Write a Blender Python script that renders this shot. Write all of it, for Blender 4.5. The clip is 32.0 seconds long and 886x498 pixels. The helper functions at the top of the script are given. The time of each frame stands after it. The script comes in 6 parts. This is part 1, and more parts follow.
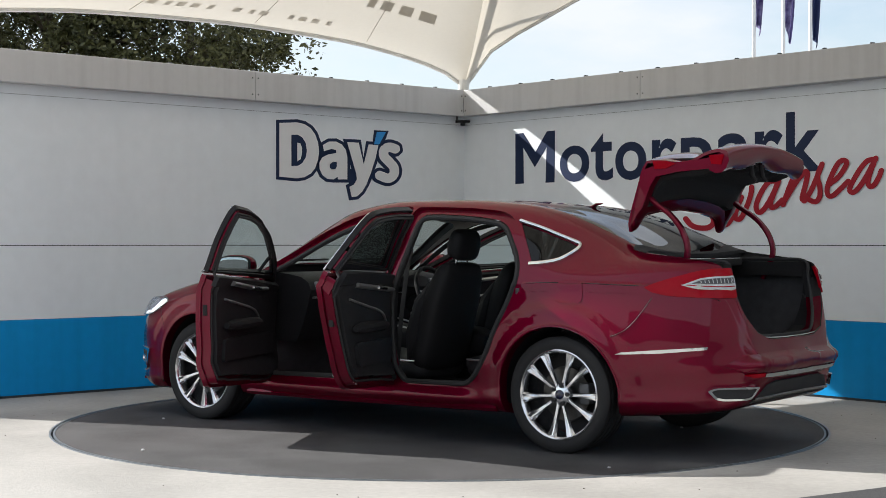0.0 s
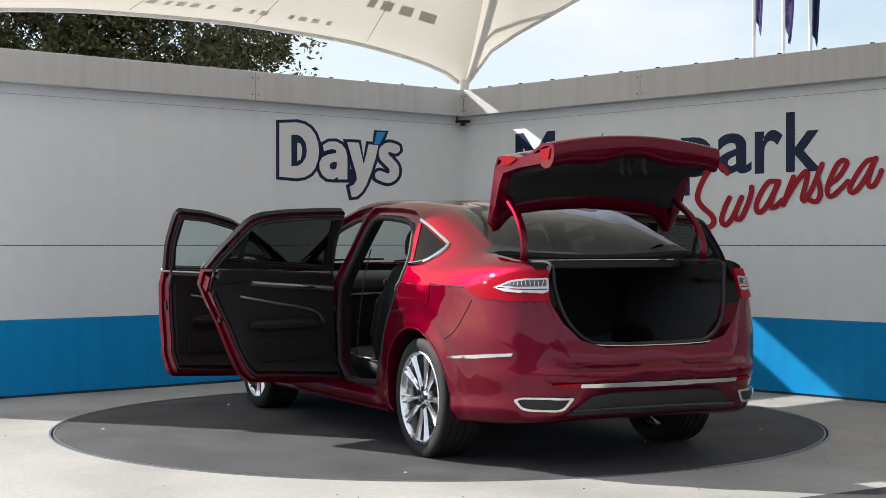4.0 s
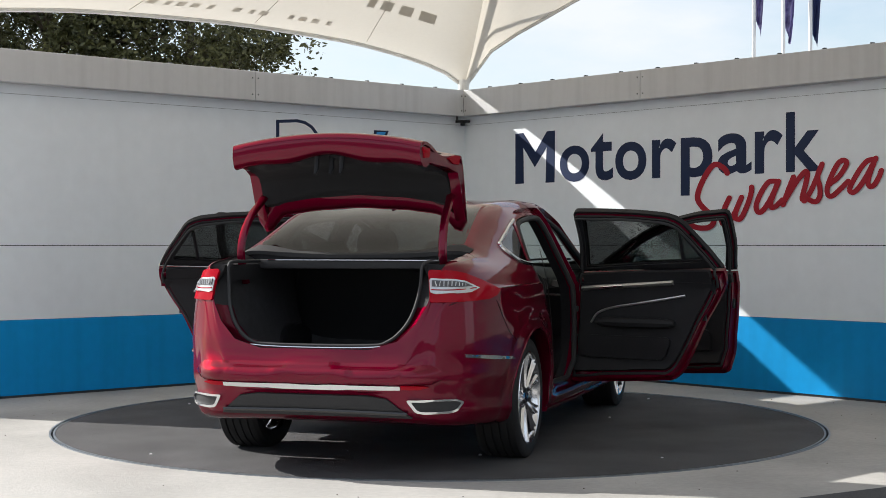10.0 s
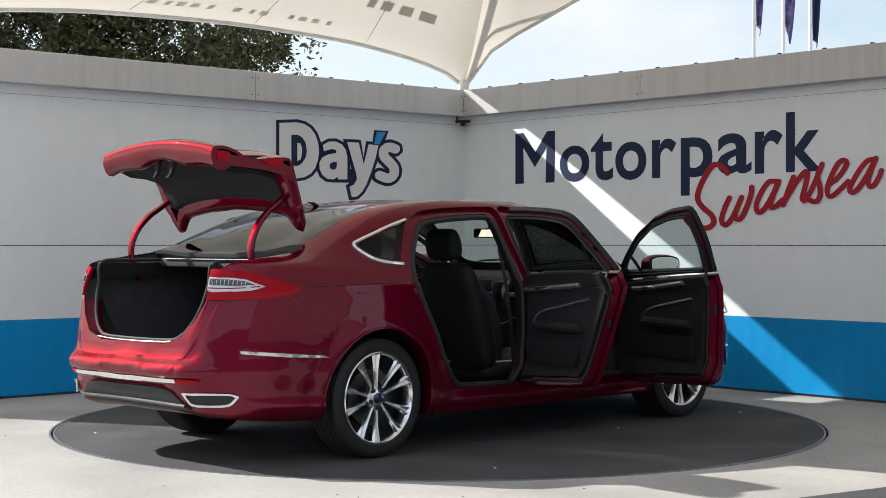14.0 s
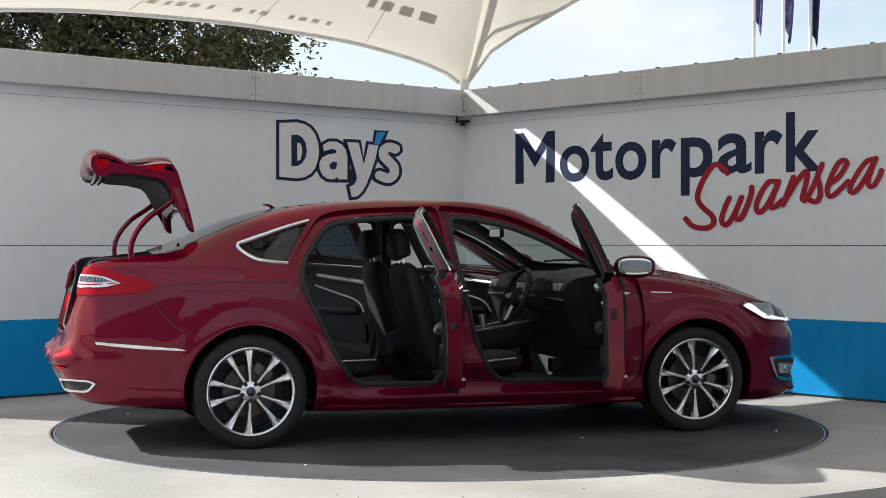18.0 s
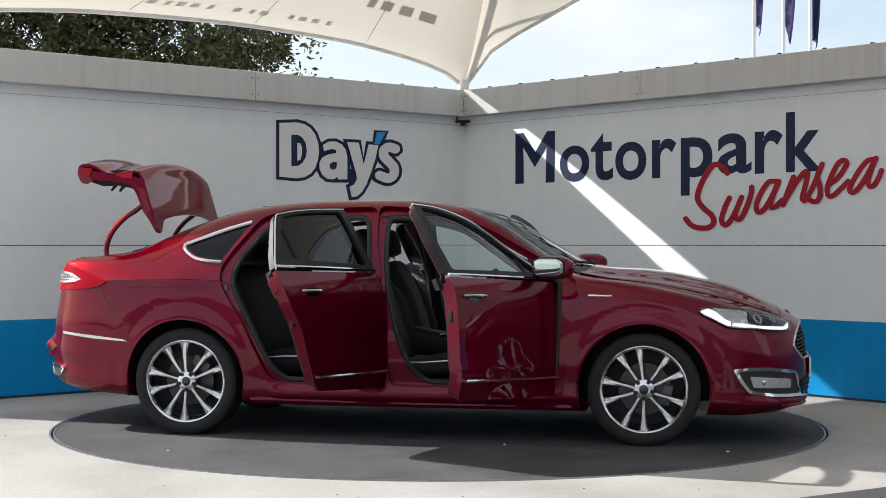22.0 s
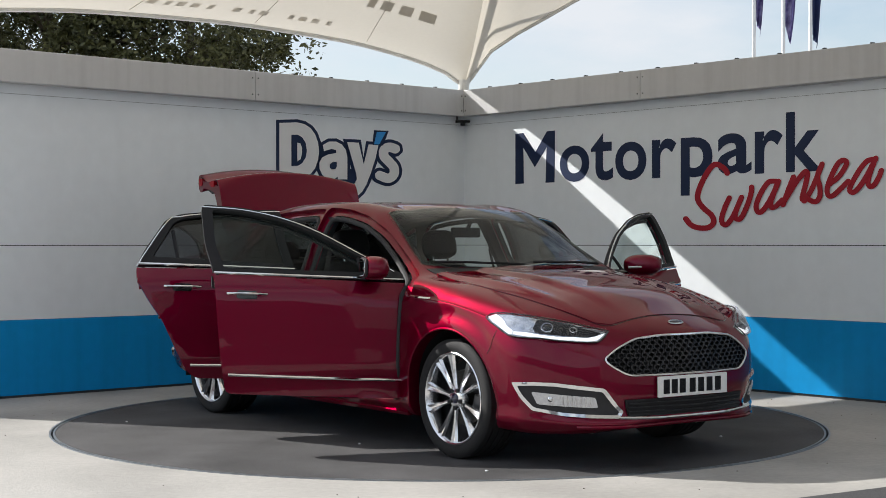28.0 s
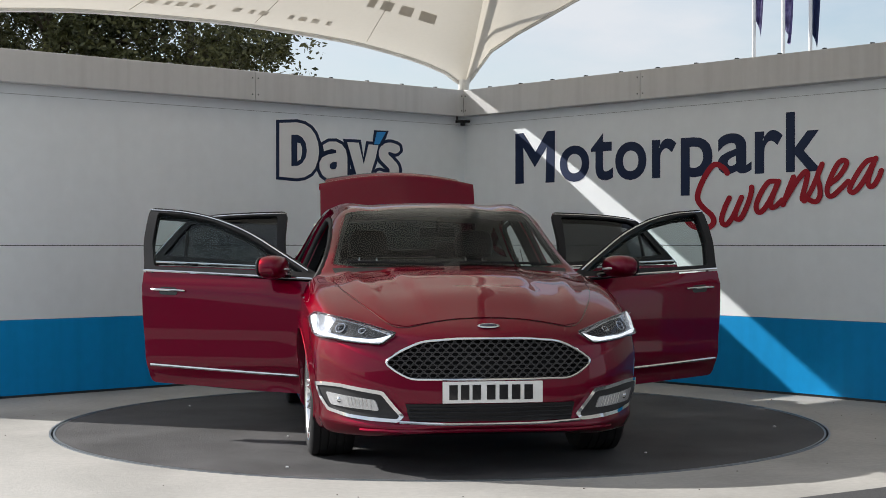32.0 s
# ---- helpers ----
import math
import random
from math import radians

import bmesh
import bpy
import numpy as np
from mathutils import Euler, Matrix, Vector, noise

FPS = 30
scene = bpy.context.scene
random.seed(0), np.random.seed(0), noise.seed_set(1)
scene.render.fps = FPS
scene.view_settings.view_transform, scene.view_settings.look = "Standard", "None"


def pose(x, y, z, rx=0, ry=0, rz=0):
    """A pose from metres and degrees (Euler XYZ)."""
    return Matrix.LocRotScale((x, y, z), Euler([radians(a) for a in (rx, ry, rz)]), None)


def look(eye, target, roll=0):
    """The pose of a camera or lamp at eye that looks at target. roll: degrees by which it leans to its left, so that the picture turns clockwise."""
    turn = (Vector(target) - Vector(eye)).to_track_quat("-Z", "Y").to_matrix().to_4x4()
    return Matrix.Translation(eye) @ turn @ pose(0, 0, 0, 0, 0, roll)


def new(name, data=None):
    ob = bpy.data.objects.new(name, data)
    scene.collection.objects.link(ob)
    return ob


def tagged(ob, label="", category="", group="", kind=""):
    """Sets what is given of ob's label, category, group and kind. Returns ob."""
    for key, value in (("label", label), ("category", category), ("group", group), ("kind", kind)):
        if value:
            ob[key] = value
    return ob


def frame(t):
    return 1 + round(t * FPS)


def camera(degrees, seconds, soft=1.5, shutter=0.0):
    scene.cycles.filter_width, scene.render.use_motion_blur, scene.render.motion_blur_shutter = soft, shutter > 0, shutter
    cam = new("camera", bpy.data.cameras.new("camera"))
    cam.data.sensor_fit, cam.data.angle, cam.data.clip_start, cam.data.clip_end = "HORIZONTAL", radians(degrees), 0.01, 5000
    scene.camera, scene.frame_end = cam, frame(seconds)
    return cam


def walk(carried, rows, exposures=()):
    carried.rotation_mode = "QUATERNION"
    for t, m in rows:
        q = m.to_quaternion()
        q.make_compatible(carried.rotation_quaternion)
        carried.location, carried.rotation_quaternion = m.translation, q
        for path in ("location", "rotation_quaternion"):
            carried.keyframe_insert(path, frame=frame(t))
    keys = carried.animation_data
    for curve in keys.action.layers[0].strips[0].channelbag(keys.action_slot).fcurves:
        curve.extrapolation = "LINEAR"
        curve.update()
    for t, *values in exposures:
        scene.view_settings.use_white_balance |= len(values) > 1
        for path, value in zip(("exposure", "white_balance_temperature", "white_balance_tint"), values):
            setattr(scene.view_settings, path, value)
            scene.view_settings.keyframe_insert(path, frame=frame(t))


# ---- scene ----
# The camera stands still on a tripod; the car turns before it.
EYE = (0.021, -10.132, 1.194)
cam = camera(32.615, 32.0, soft=0.85)
STAND = look(EYE, (EYE[0], EYE[1] + 10.0, EYE[2] - 0.0338))
walk(cam, [(0.0, STAND), (32.0, STAND)], exposures=[(0.0, 0.49), (14.0, 0.50), (25.0, 0.53), (28.0, 0.29), (32.0, 0.21)])

# ---- daylight: a sun from beyond the short wall, under a bright broken sky ----
SUN_FROM = Vector((-0.936, 0.351, 0.625)).normalized()
sun = new("sun", bpy.data.lights.new("sun", "SUN"))
sun.data.energy, sun.data.angle, sun.data.color = 5.0, radians(0.55), (1.0, 0.972, 0.93)
sun.matrix_world = look(SUN_FROM * 40, (0, 0, 0))
sky = bpy.data.worlds.new("sky")
scene.world = sky
sky.use_nodes = True
nt = sky.node_tree
nt.nodes.clear()
w_out = nt.nodes.new("ShaderNodeOutputWorld")
w_bg = nt.nodes.new("ShaderNodeBackground")
w_sky = nt.nodes.new("ShaderNodeTexSky")
w_sky.sky_type, w_sky.sun_disc = "NISHITA", False
w_sky.sun_elevation = math.asin(SUN_FROM.z)
w_sky.sun_rotation = math.atan2(SUN_FROM.x, SUN_FROM.y)
w_co = nt.nodes.new("ShaderNodeTexCoord")
w_map = nt.nodes.new("ShaderNodeMapping")
w_map.inputs["Scale"].default_value = (1.0, 1.0, 2.6)
w_n = nt.nodes.new("ShaderNodeTexNoise")
w_n.inputs["Scale"].default_value, w_n.inputs["Detail"].default_value = 3.2, 7.0
w_n.inputs["Roughness"].default_value = 0.58
w_r = nt.nodes.new("ShaderNodeValToRGB")
w_r.color_ramp.elements[0].position, w_r.color_ramp.elements[1].position = 0.34, 0.62
w_r.color_ramp.elements[0].color, w_r.color_ramp.elements[1].color = (0.22, 0.22, 0.22, 1), (1, 1, 1, 1)
w_c = nt.nodes.new("ShaderNodeRGB")
w_c.outputs[0].default_value = (5.15, 5.4, 5.75, 1)
w_mix = nt.nodes.new("ShaderNodeMix")
w_mix.data_type = "RGBA"
nt.links.new(w_co.outputs["Generated"], w_map.inputs["Vector"])
nt.links.new(w_map.outputs["Vector"], w_n.inputs["Vector"])
nt.links.new(w_n.outputs["Fac"], w_r.inputs["Fac"])
nt.links.new(w_r.outputs["Color"], w_mix.inputs["Factor"])
nt.links.new(w_sky.outputs["Color"], w_mix.inputs["A"])
nt.links.new(w_c.outputs["Color"], w_mix.inputs["B"])
nt.links.new(w_mix.outputs["Result"], w_bg.inputs["Color"])
w_bg.inputs["Strength"].default_value = 0.128
nt.links.new(w_bg.outputs["Background"], w_out.inputs["Surface"])


# ---- materials ----
def mat(name, base, rough=0.5, metal=0.0, vary=0.12, scale=6.0, fine=80.0, bump=0.0, bump_scale=200.0, coat=0.0,
        trans=0.0, spec=0.5, alt=None, stain=0.0, stain_scale=1.2, sheen=0.0, emit=0.0, streak=0.0, per_object=0.0):
    """A surface with broad and fine variation of its colour and gloss, stains, streaks and relief, in metres."""
    m = bpy.data.materials.new(name)
    m.use_nodes = True
    n, l = m.node_tree.nodes, m.node_tree.links
    p = n["Principled BSDF"]
    co = n.new("ShaderNodeTexCoord")
    big, small = n.new("ShaderNodeTexNoise"), n.new("ShaderNodeTexNoise")
    for t, s, d in ((big, scale, 4.0), (small, fine, 3.0)):
        t.inputs["Scale"].default_value, t.inputs["Detail"].default_value = s, d
        l.new(co.outputs["Object"], t.inputs["Vector"])
    mixed = n.new("ShaderNodeMath")
    mixed.operation = "MULTIPLY_ADD"
    mixed.inputs[1].default_value = 0.55
    half = n.new("ShaderNodeMath")
    half.operation = "MULTIPLY"
    half.inputs[1].default_value = 0.45
    l.new(small.outputs["Fac"], half.inputs[0])
    l.new(big.outputs["Fac"], mixed.inputs[0])
    l.new(half.outputs[0], mixed.inputs[2])
    ramp = n.new("ShaderNodeValToRGB")
    lo = [c * (1 - vary) for c in base]
    hi = [min(1, c * (1 + vary)) for c in (alt or base)]
    ramp.color_ramp.elements[0].position, ramp.color_ramp.elements[1].position = 0.32, 0.68
    ramp.color_ramp.elements[0].color, ramp.color_ramp.elements[1].color = (*lo, 1), (*hi, 1)
    l.new(mixed.outputs[0], ramp.inputs["Fac"])
    colour = ramp.outputs["Color"]
    if stain or streak:
        st = n.new("ShaderNodeTexNoise")
        st.inputs["Scale"].default_value, st.inputs["Detail"].default_value = stain_scale, 6.0
        mp = n.new("ShaderNodeMapping")
        mp.inputs["Scale"].default_value = (7.0, 7.0, 0.35) if streak else (1, 1, 1)
        l.new(co.outputs["Object"], mp.inputs["Vector"])
        l.new(mp.outputs["Vector"], st.inputs["Vector"])
        sr = n.new("ShaderNodeMapRange")
        sr.inputs["From Min"].default_value, sr.inputs["From Max"].default_value = 0.45, 0.72
        sr.inputs["To Min"].default_value, sr.inputs["To Max"].default_value = 1.0, 1.0 - max(stain, streak)
        l.new(st.outputs["Fac"], sr.inputs["Value"])
        mul = n.new("ShaderNodeMix")
        mul.data_type, mul.blend_type = "RGBA", "MULTIPLY"
        mul.inputs["Factor"].default_value = 1.0
        l.new(colour, mul.inputs["A"])
        l.new(sr.outputs["Result"], mul.inputs["B"])
        colour = mul.outputs["Result"]
    if per_object:
        oi = n.new("ShaderNodeObjectInfo")
        orr = n.new("ShaderNodeMapRange")
        orr.inputs["To Min"].default_value, orr.inputs["To Max"].default_value = 1 - per_object, 1 + per_object
        l.new(oi.outputs["Random"], orr.inputs["Value"])
        mu2 = n.new("ShaderNodeMix")
        mu2.data_type, mu2.blend_type = "RGBA", "MULTIPLY"
        mu2.inputs["Factor"].default_value = 1.0
        l.new(colour, mu2.inputs["A"])
        l.new(orr.outputs["Result"], mu2.inputs["B"])
        colour = mu2.outputs["Result"]
    l.new(colour, p.inputs["Base Color"])
    rr = n.new("ShaderNodeMapRange")
    rr.inputs["To Min"].default_value, rr.inputs["To Max"].default_value = max(0.0, rough * 0.85), min(1.0, rough * 1.15)
    l.new(big.outputs["Fac"], rr.inputs["Value"])
    l.new(rr.outputs["Result"], p.inputs["Roughness"])
    p.inputs["Metallic"].default_value = metal
    p.inputs["Specular IOR Level"].default_value = spec
    p.inputs["Coat Weight"].default_value, p.inputs["Coat Roughness"].default_value = coat, 0.02
    p.inputs["Transmission Weight"].default_value = trans
    p.inputs["Sheen Weight"].default_value = sheen
    if emit:
        p.inputs["Emission Color"].default_value = (*base, 1)
        p.inputs["Emission Strength"].default_value = emit
    if bump:
        bn = n.new("ShaderNodeTexNoise")
        bn.inputs["Scale"].default_value, bn.inputs["Detail"].default_value = bump_scale, 3.0
        l.new(co.outputs["Object"], bn.inputs["Vector"])
        b = n.new("ShaderNodeBump")
        b.inputs["Strength"].default_value, b.inputs["Distance"].default_value = bump, 0.01
        l.new(bn.outputs["Fac"], b.inputs["Height"])
        l.new(b.outputs["Normal"], p.inputs["Normal"])
    return m


def glass(name, tint, through_share, rough=0.0, gloss_k=1.0, base_k=0.045):
    """Thin flat glass: part clear, part mirror by Fresnel, tinted."""
    m = bpy.data.materials.new(name)
    m.use_nodes = True
    n, l = m.node_tree.nodes, m.node_tree.links
    n.clear()
    out = n.new("ShaderNodeOutputMaterial")
    clear, gloss, mx, lw = (n.new("ShaderNodeBsdfTransparent"), n.new("ShaderNodeBsdfGlossy"), n.new("ShaderNodeMixShader"),
                            n.new("ShaderNodeLayerWeight"))
    clear.inputs["Color"].default_value = (*[c * through_share for c in tint], 1)
    gloss.inputs["Color"].default_value, gloss.inputs["Roughness"].default_value = (0.95, 0.97, 1, 1), rough
    lw.inputs["Blend"].default_value = 0.5
    power, scaled = n.new("ShaderNodeMath"), n.new("ShaderNodeMath")
    power.operation, power.inputs[1].default_value = "POWER", 5.0
    scaled.operation, scaled.inputs[1].default_value, scaled.inputs[2].default_value = "MULTIPLY_ADD", 0.88 * gloss_k, base_k
    if not gloss_k:
        l.new(clear.outputs[0], out.inputs["Surface"])
        return m
    l.new(lw.outputs["Facing"], power.inputs[0])
    l.new(power.outputs[0], scaled.inputs[0])
    l.new(scaled.outputs[0], mx.inputs["Fac"])
    l.new(clear.outputs[0], mx.inputs[1])
    l.new(gloss.outputs[0], mx.inputs[2])
    l.new(mx.outputs[0], out.inputs["Surface"])
    return m


M_PAINT = mat("ruby red metallic paint", (0.165, 0.0009, 0.0205), 0.46, 0.78, vary=0.05, scale=2.0, fine=2600.0, coat=1.0, spec=0.0)
M_PAINT.node_tree.nodes["Principled BSDF"].inputs["Specular Tint"].default_value = (0.55, 0.02, 0.05, 1)
M_PAINT.node_tree.nodes["Principled BSDF"].inputs["Coat IOR"].default_value = 1.40
M_CHROME = mat("chrome", (0.74, 0.76, 0.78), 0.10, 1.0, vary=0.03)
M_RIM = mat("polished alloy", (0.86, 0.87, 0.89), 0.2, 1.0, vary=0.05)
M_RIMDARK = mat("grey painted alloy", (0.10, 0.10, 0.105), 0.4, 0.6, vary=0.1)
M_TYRE = mat("tyre rubber", (0.013, 0.013, 0.014), 0.75, vary=0.25, scale=20, fine=200, bump=0.15)
M_TRIM = mat("black plastic trim", (0.018, 0.018, 0.020), 0.5, spec=0.22, vary=0.2, bump=0.08, bump_scale=900)
M_GLOSSBLACK = mat("gloss black trim", (0.008, 0.008, 0.009), 0.12, vary=0.1, coat=0.6)
M_SEAL = mat("rubber seal", (0.024, 0.024, 0.026), 0.7, vary=0.2)
M_LINING = mat("charcoal cabin lining", (0.045, 0.045, 0.049), 0.9, vary=0.25, scale=30, fine=400, bump=0.2, bump_scale=500, sheen=0.15)
M_HEADLINE = mat("pale grey headlining", (0.30, 0.29, 0.27), 0.92, vary=0.08, scale=25, fine=300)
M_LEATHER = mat("black leather", (0.017, 0.017, 0.019), 0.6, spec=0.3, vary=0.2, scale=14, fine=250, bump=0.18, bump_scale=260)
M_CARPET = mat("black boot carpet", (0.048, 0.048, 0.052), 0.97, vary=0.3, scale=18, fine=500, bump=0.35, bump_scale=600)
M_FELT = mat("black felt", (0.014, 0.014, 0.016), 0.95, vary=0.3, scale=18, fine=400, bump=0.3, bump_scale=500)
M_SILVER = mat("satin silver trim", (0.62, 0.62, 0.62), 0.3, 0.9, vary=0.05)
M_GLASS = glass("clear window glass", (0.84, 0.95, 0.93), 0.86, base_k=0.008)
M_INNER = glass("inner face of glass", (1.0, 1.0, 1.0), 1.0, gloss_k=0.0)
M_TINT = glass("privacy glass", (0.82, 0.88, 0.86), 0.10, gloss_k=1.0, base_k=0.03)
M_SCREEN = glass("windscreen glass", (0.86, 0.95, 0.91), 0.78, gloss_k=0.9, base_k=0.006)
M_LAMPGLASS = glass("lamp cover glass", (0.97, 0.98, 1.0), 0.95, base_k=0.02)
M_REDLAMP = mat("red lamp plastic", (0.34, 0.0008, 0.010), 0.2, vary=0.05, coat=0.35, spec=0.0)
M_WHITELAMP = mat("clear lamp plastic", (0.58, 0.59, 0.61), 0.15, 0.35, vary=0.12, scale=40, coat=1.0)
M_DRL = mat("daytime lamp strip", (0.95, 0.98, 1.0), 0.2, vary=0.02, emit=0.8)
M_HEADLAMP = mat("grey lamp reflector", (0.60, 0.62, 0.65), 0.2, 0.8, vary=0.3, scale=30, coat=0.6)
M_PLATE = mat("white plate face", (0.85, 0.85, 0.83), 0.35, vary=0.03)
M_BADGE = mat("dark blue badge", (0.007, 0.012, 0.045), 0.25, vary=0.1, coat=0.8)
M_MIRROR = mat("mirror glass", (0.70, 0.73, 0.74), 0.02, 1.0, vary=0.01)
M_DISC = mat("brake disc steel", (0.07, 0.068, 0.066), 0.35, 1.0, vary=0.15, scale=30)

M_WALL = mat("pale grey wall panel", (0.81, 0.85, 0.885), 0.45, vary=0.035, scale=0.7, fine=9.0, bump=0.02, bump_scale=3.0, streak=0.02, stain_scale=0.9)
M_BLUE = mat("blue painted panel", (0.003, 0.275, 0.63), 0.5, spec=0.2, vary=0.06, scale=1.0, fine=14.0, streak=0.10, stain_scale=1.3)
M_COPING = mat("grey pressed-metal coping", (0.585, 0.585, 0.59), 0.5, vary=0.03, scale=0.9, fine=20.0, streak=0.10, stain_scale=1.6)
M_JOINT = mat("dark joint", (0.07, 0.075, 0.08), 0.8, vary=0.2)
M_CONCRETE = mat("pale concrete", (0.41, 0.395, 0.37), 0.88, vary=0.12, scale=1.1, fine=26.0, bump=0.25, bump_scale=60.0, stain=0.30, stain_scale=0.8)
M_TABLE = mat("dark gritted turntable deck", (0.080, 0.078, 0.080), 0.85, vary=0.42, scale=2.2, fine=130.0, bump=0.55, bump_scale=200.0, stain=0.38, stain_scale=1.3)
M_RING = mat("worn galvanised ring", (0.30, 0.33, 0.36), 0.4, 0.7, vary=0.2, scale=5, fine=60)
M_NAVY = mat("navy vinyl", (0.009, 0.021, 0.066), 0.5, vary=0.05, spec=0.25)
M_REDVINYL = mat("red vinyl", (0.36, 0.008, 0.022), 0.5, vary=0.05, spec=0.25)
M_WHITE = mat("white vinyl", (0.78, 0.78, 0.79), 0.4, vary=0.02)
M_SKYBLUE = mat("sky blue vinyl", (0.02, 0.30, 0.72), 0.4, vary=0.03)
M_STEEL = mat("white painted steel", (0.80, 0.79, 0.74), 0.4, vary=0.06, scale=4, fine=40, stain=0.12, stain_scale=3.0)
M_BARK = mat("bark", (0.09, 0.07, 0.05), 0.9, vary=0.3, scale=8, bump=0.5, bump_scale=30)
M_ASPHALT = mat("asphalt", (0.055, 0.055, 0.058), 0.9, vary=0.2, scale=3, fine=120, bump=0.3, bump_scale=150)
M_POLE = mat("white flagpole paint", (0.8, 0.8, 0.8), 0.35, vary=0.04)
M_FLAGS = mat("purple flag cloth", (0.09, 0.05, 0.24), 0.8, vary=0.3, scale=5, fine=9, alt=(0.30, 0.28, 0.45))
M_FLAGNAVY = mat("navy flag cloth", (0.04, 0.06, 0.16), 0.8, vary=0.25, scale=6)


def leaf_material():
    m = mat("mixed green leaves", (0.032, 0.050, 0.018), 0.55, vary=0.5, scale=1.6, fine=12.0, alt=(0.095, 0.092, 0.030))
    m.node_tree.nodes["Principled BSDF"].inputs["Transmission Weight"].default_value = 0.0
    return m


def fabric_material(name, k):
    """Coated tent cloth: pale, and lets some of the sun's light through."""
    m = mat(name, (0.74 * k, 0.705 * k, 0.635 * k), 0.6, vary=0.04, scale=0.8, fine=30, stain=0.06, stain_scale=0.8)
    n, l = m.node_tree.nodes, m.node_tree.links
    p, out = n["Principled BSDF"], n["Material Output"]
    tr, mx = n.new("ShaderNodeBsdfTranslucent"), n.new("ShaderNodeMixShader")
    tr.inputs["Color"].default_value, mx.inputs["Fac"].default_value = (0.86 * k, 0.80 * k, 0.69 * k, 1), 0.34
    l.new(p.outputs[0], mx.inputs[1])
    l.new(tr.outputs[0], mx.inputs[2])
    l.new(mx.outputs[0], out.inputs["Surface"])
    return m


M_LEAF, M_FABRIC = leaf_material(), fabric_material("cream tent fabric", 0.87)
M_FABRICPRINT = fabric_material("grey print on fabric", 0.72)
M_FABRICSEAM = fabric_material("seam in the fabric", 0.80)
M_SIDE = mat("grey face of the added wall", (0.20, 0.198, 0.195), 0.8, vary=0.2, scale=0.5, fine=8.0, stain=0.25, stain_scale=0.4)
M_BACK = mat("dark face of the added wall", (0.15, 0.15, 0.155), 0.8, vary=0.2, scale=0.5, fine=8.0, stain=0.3, stain_scale=0.4)


# ---- mesh tools ----
def link(name, bm, material, parent=None, label="", smooth=True, sharp=0.6):
    me = bpy.data.meshes.new(name)
    bm.to_mesh(me)
    bm.free()
    for mm in material if isinstance(material, (list, tuple)) else (material,):
        me.materials.append(mm)
    if smooth:
        me.shade_smooth()
        me.set_sharp_from_angle(angle=sharp)
    ob = new(name, me)
    if parent:
        ob.parent = parent
    return tagged(ob, label=label)


def part(name, bm, material, parent, label="", smooth=True, sharp=0.6):
    return link(name, bm, material, parent, label, smooth, sharp)


def thing(name, label, category, group="", kind="", m=None):
    ob = new(name)
    ob.empty_display_size = 0.1
    if m is not None:
        ob.matrix_basis = m
    return tagged(ob, label, category, group, kind)


def box(bm, x0, x1, y0, y1, z0, z1, m=None, bevel=0.0):
    vs = [bm.verts.new((x, y, z)) for x in (x0, x1) for y in (y0, y1) for z in (z0, z1)]
    fs = [bm.faces.new([vs[i] for i in q]) for q in ((0, 1, 3, 2), (4, 6, 7, 5), (0, 4, 5, 1), (2, 3, 7, 6), (0, 2, 6, 4), (1, 5, 7, 3))]
    if bevel:
        es = list({e for f in fs for e in f.edges})
        got = bmesh.ops.bevel(bm, geom=es, offset=bevel, segments=2, affect="EDGES", profile=0.6)
        vs = list({v for f in got["faces"] for v in f.verts} | {v for v in vs if v.is_valid})
    if m is not None:
        bmesh.ops.transform(bm, matrix=m, verts=vs)
    return vs


def tube(bm, pts, r, seg=10, closed=False, flat=1.0):
    """A round bar along points; r a number or one a point; flat squeezes it across."""
    pts = [Vector(p) for p in pts]
    n = len(pts)
    rings = []
    up = Vector((0, 0, 1))
    prev = None
    for i, p in enumerate(pts):
        a = pts[(i - 1) % n] if (closed or i) else p
        b = pts[(i + 1) % n] if (closed or i < n - 1) else p
        d = (b - a).normalized()
        if prev is None:
            s = d.cross(up)
            s = d.cross(Vector((1, 0, 0))) if s.length < 0.1 else s
        else:
            s = prev - d * prev.dot(d)
        s.normalize()
        prev = s
        t = d.cross(s)
        rr = r[i] if isinstance(r, (list, tuple)) else r
        rings.append([bm.verts.new(p + s * (rr * math.cos(q)) + t * (rr * flat * math.sin(q)))
                      for q in (2 * math.pi * k / seg for k in range(seg))])
    for i in range(n if closed else n - 1):
        A, B = rings[i], rings[(i + 1) % n]
        for k in range(seg):
            bm.faces.new((A[k], A[(k + 1) % seg], B[(k + 1) % seg], B[k]))
    if not closed:
        bm.faces.new(rings[0][::-1])
        bm.faces.new(rings[-1])


def lathe(bm, prof, seg=48, m=None, closed=False):
    """Turns a profile of (radius, along) about the y axis."""
    rings = []
    for r, a in prof:
        rings.append([bm.verts.new((r * math.cos(2 * math.pi * k / seg), a, r * math.sin(2 * math.pi * k / seg))) for k in range(seg)])
    ends = list(zip(rings, rings[1:])) + ([(rings[-1], rings[0])] if closed else [])
    for A, B in ends:
        for k in range(seg):
            bm.faces.new((A[k], B[k], B[(k + 1) % seg], A[(k + 1) % seg]))
    if m is not None:
        bmesh.ops.transform(bm, matrix=m, verts=[v for q in rings for v in q])


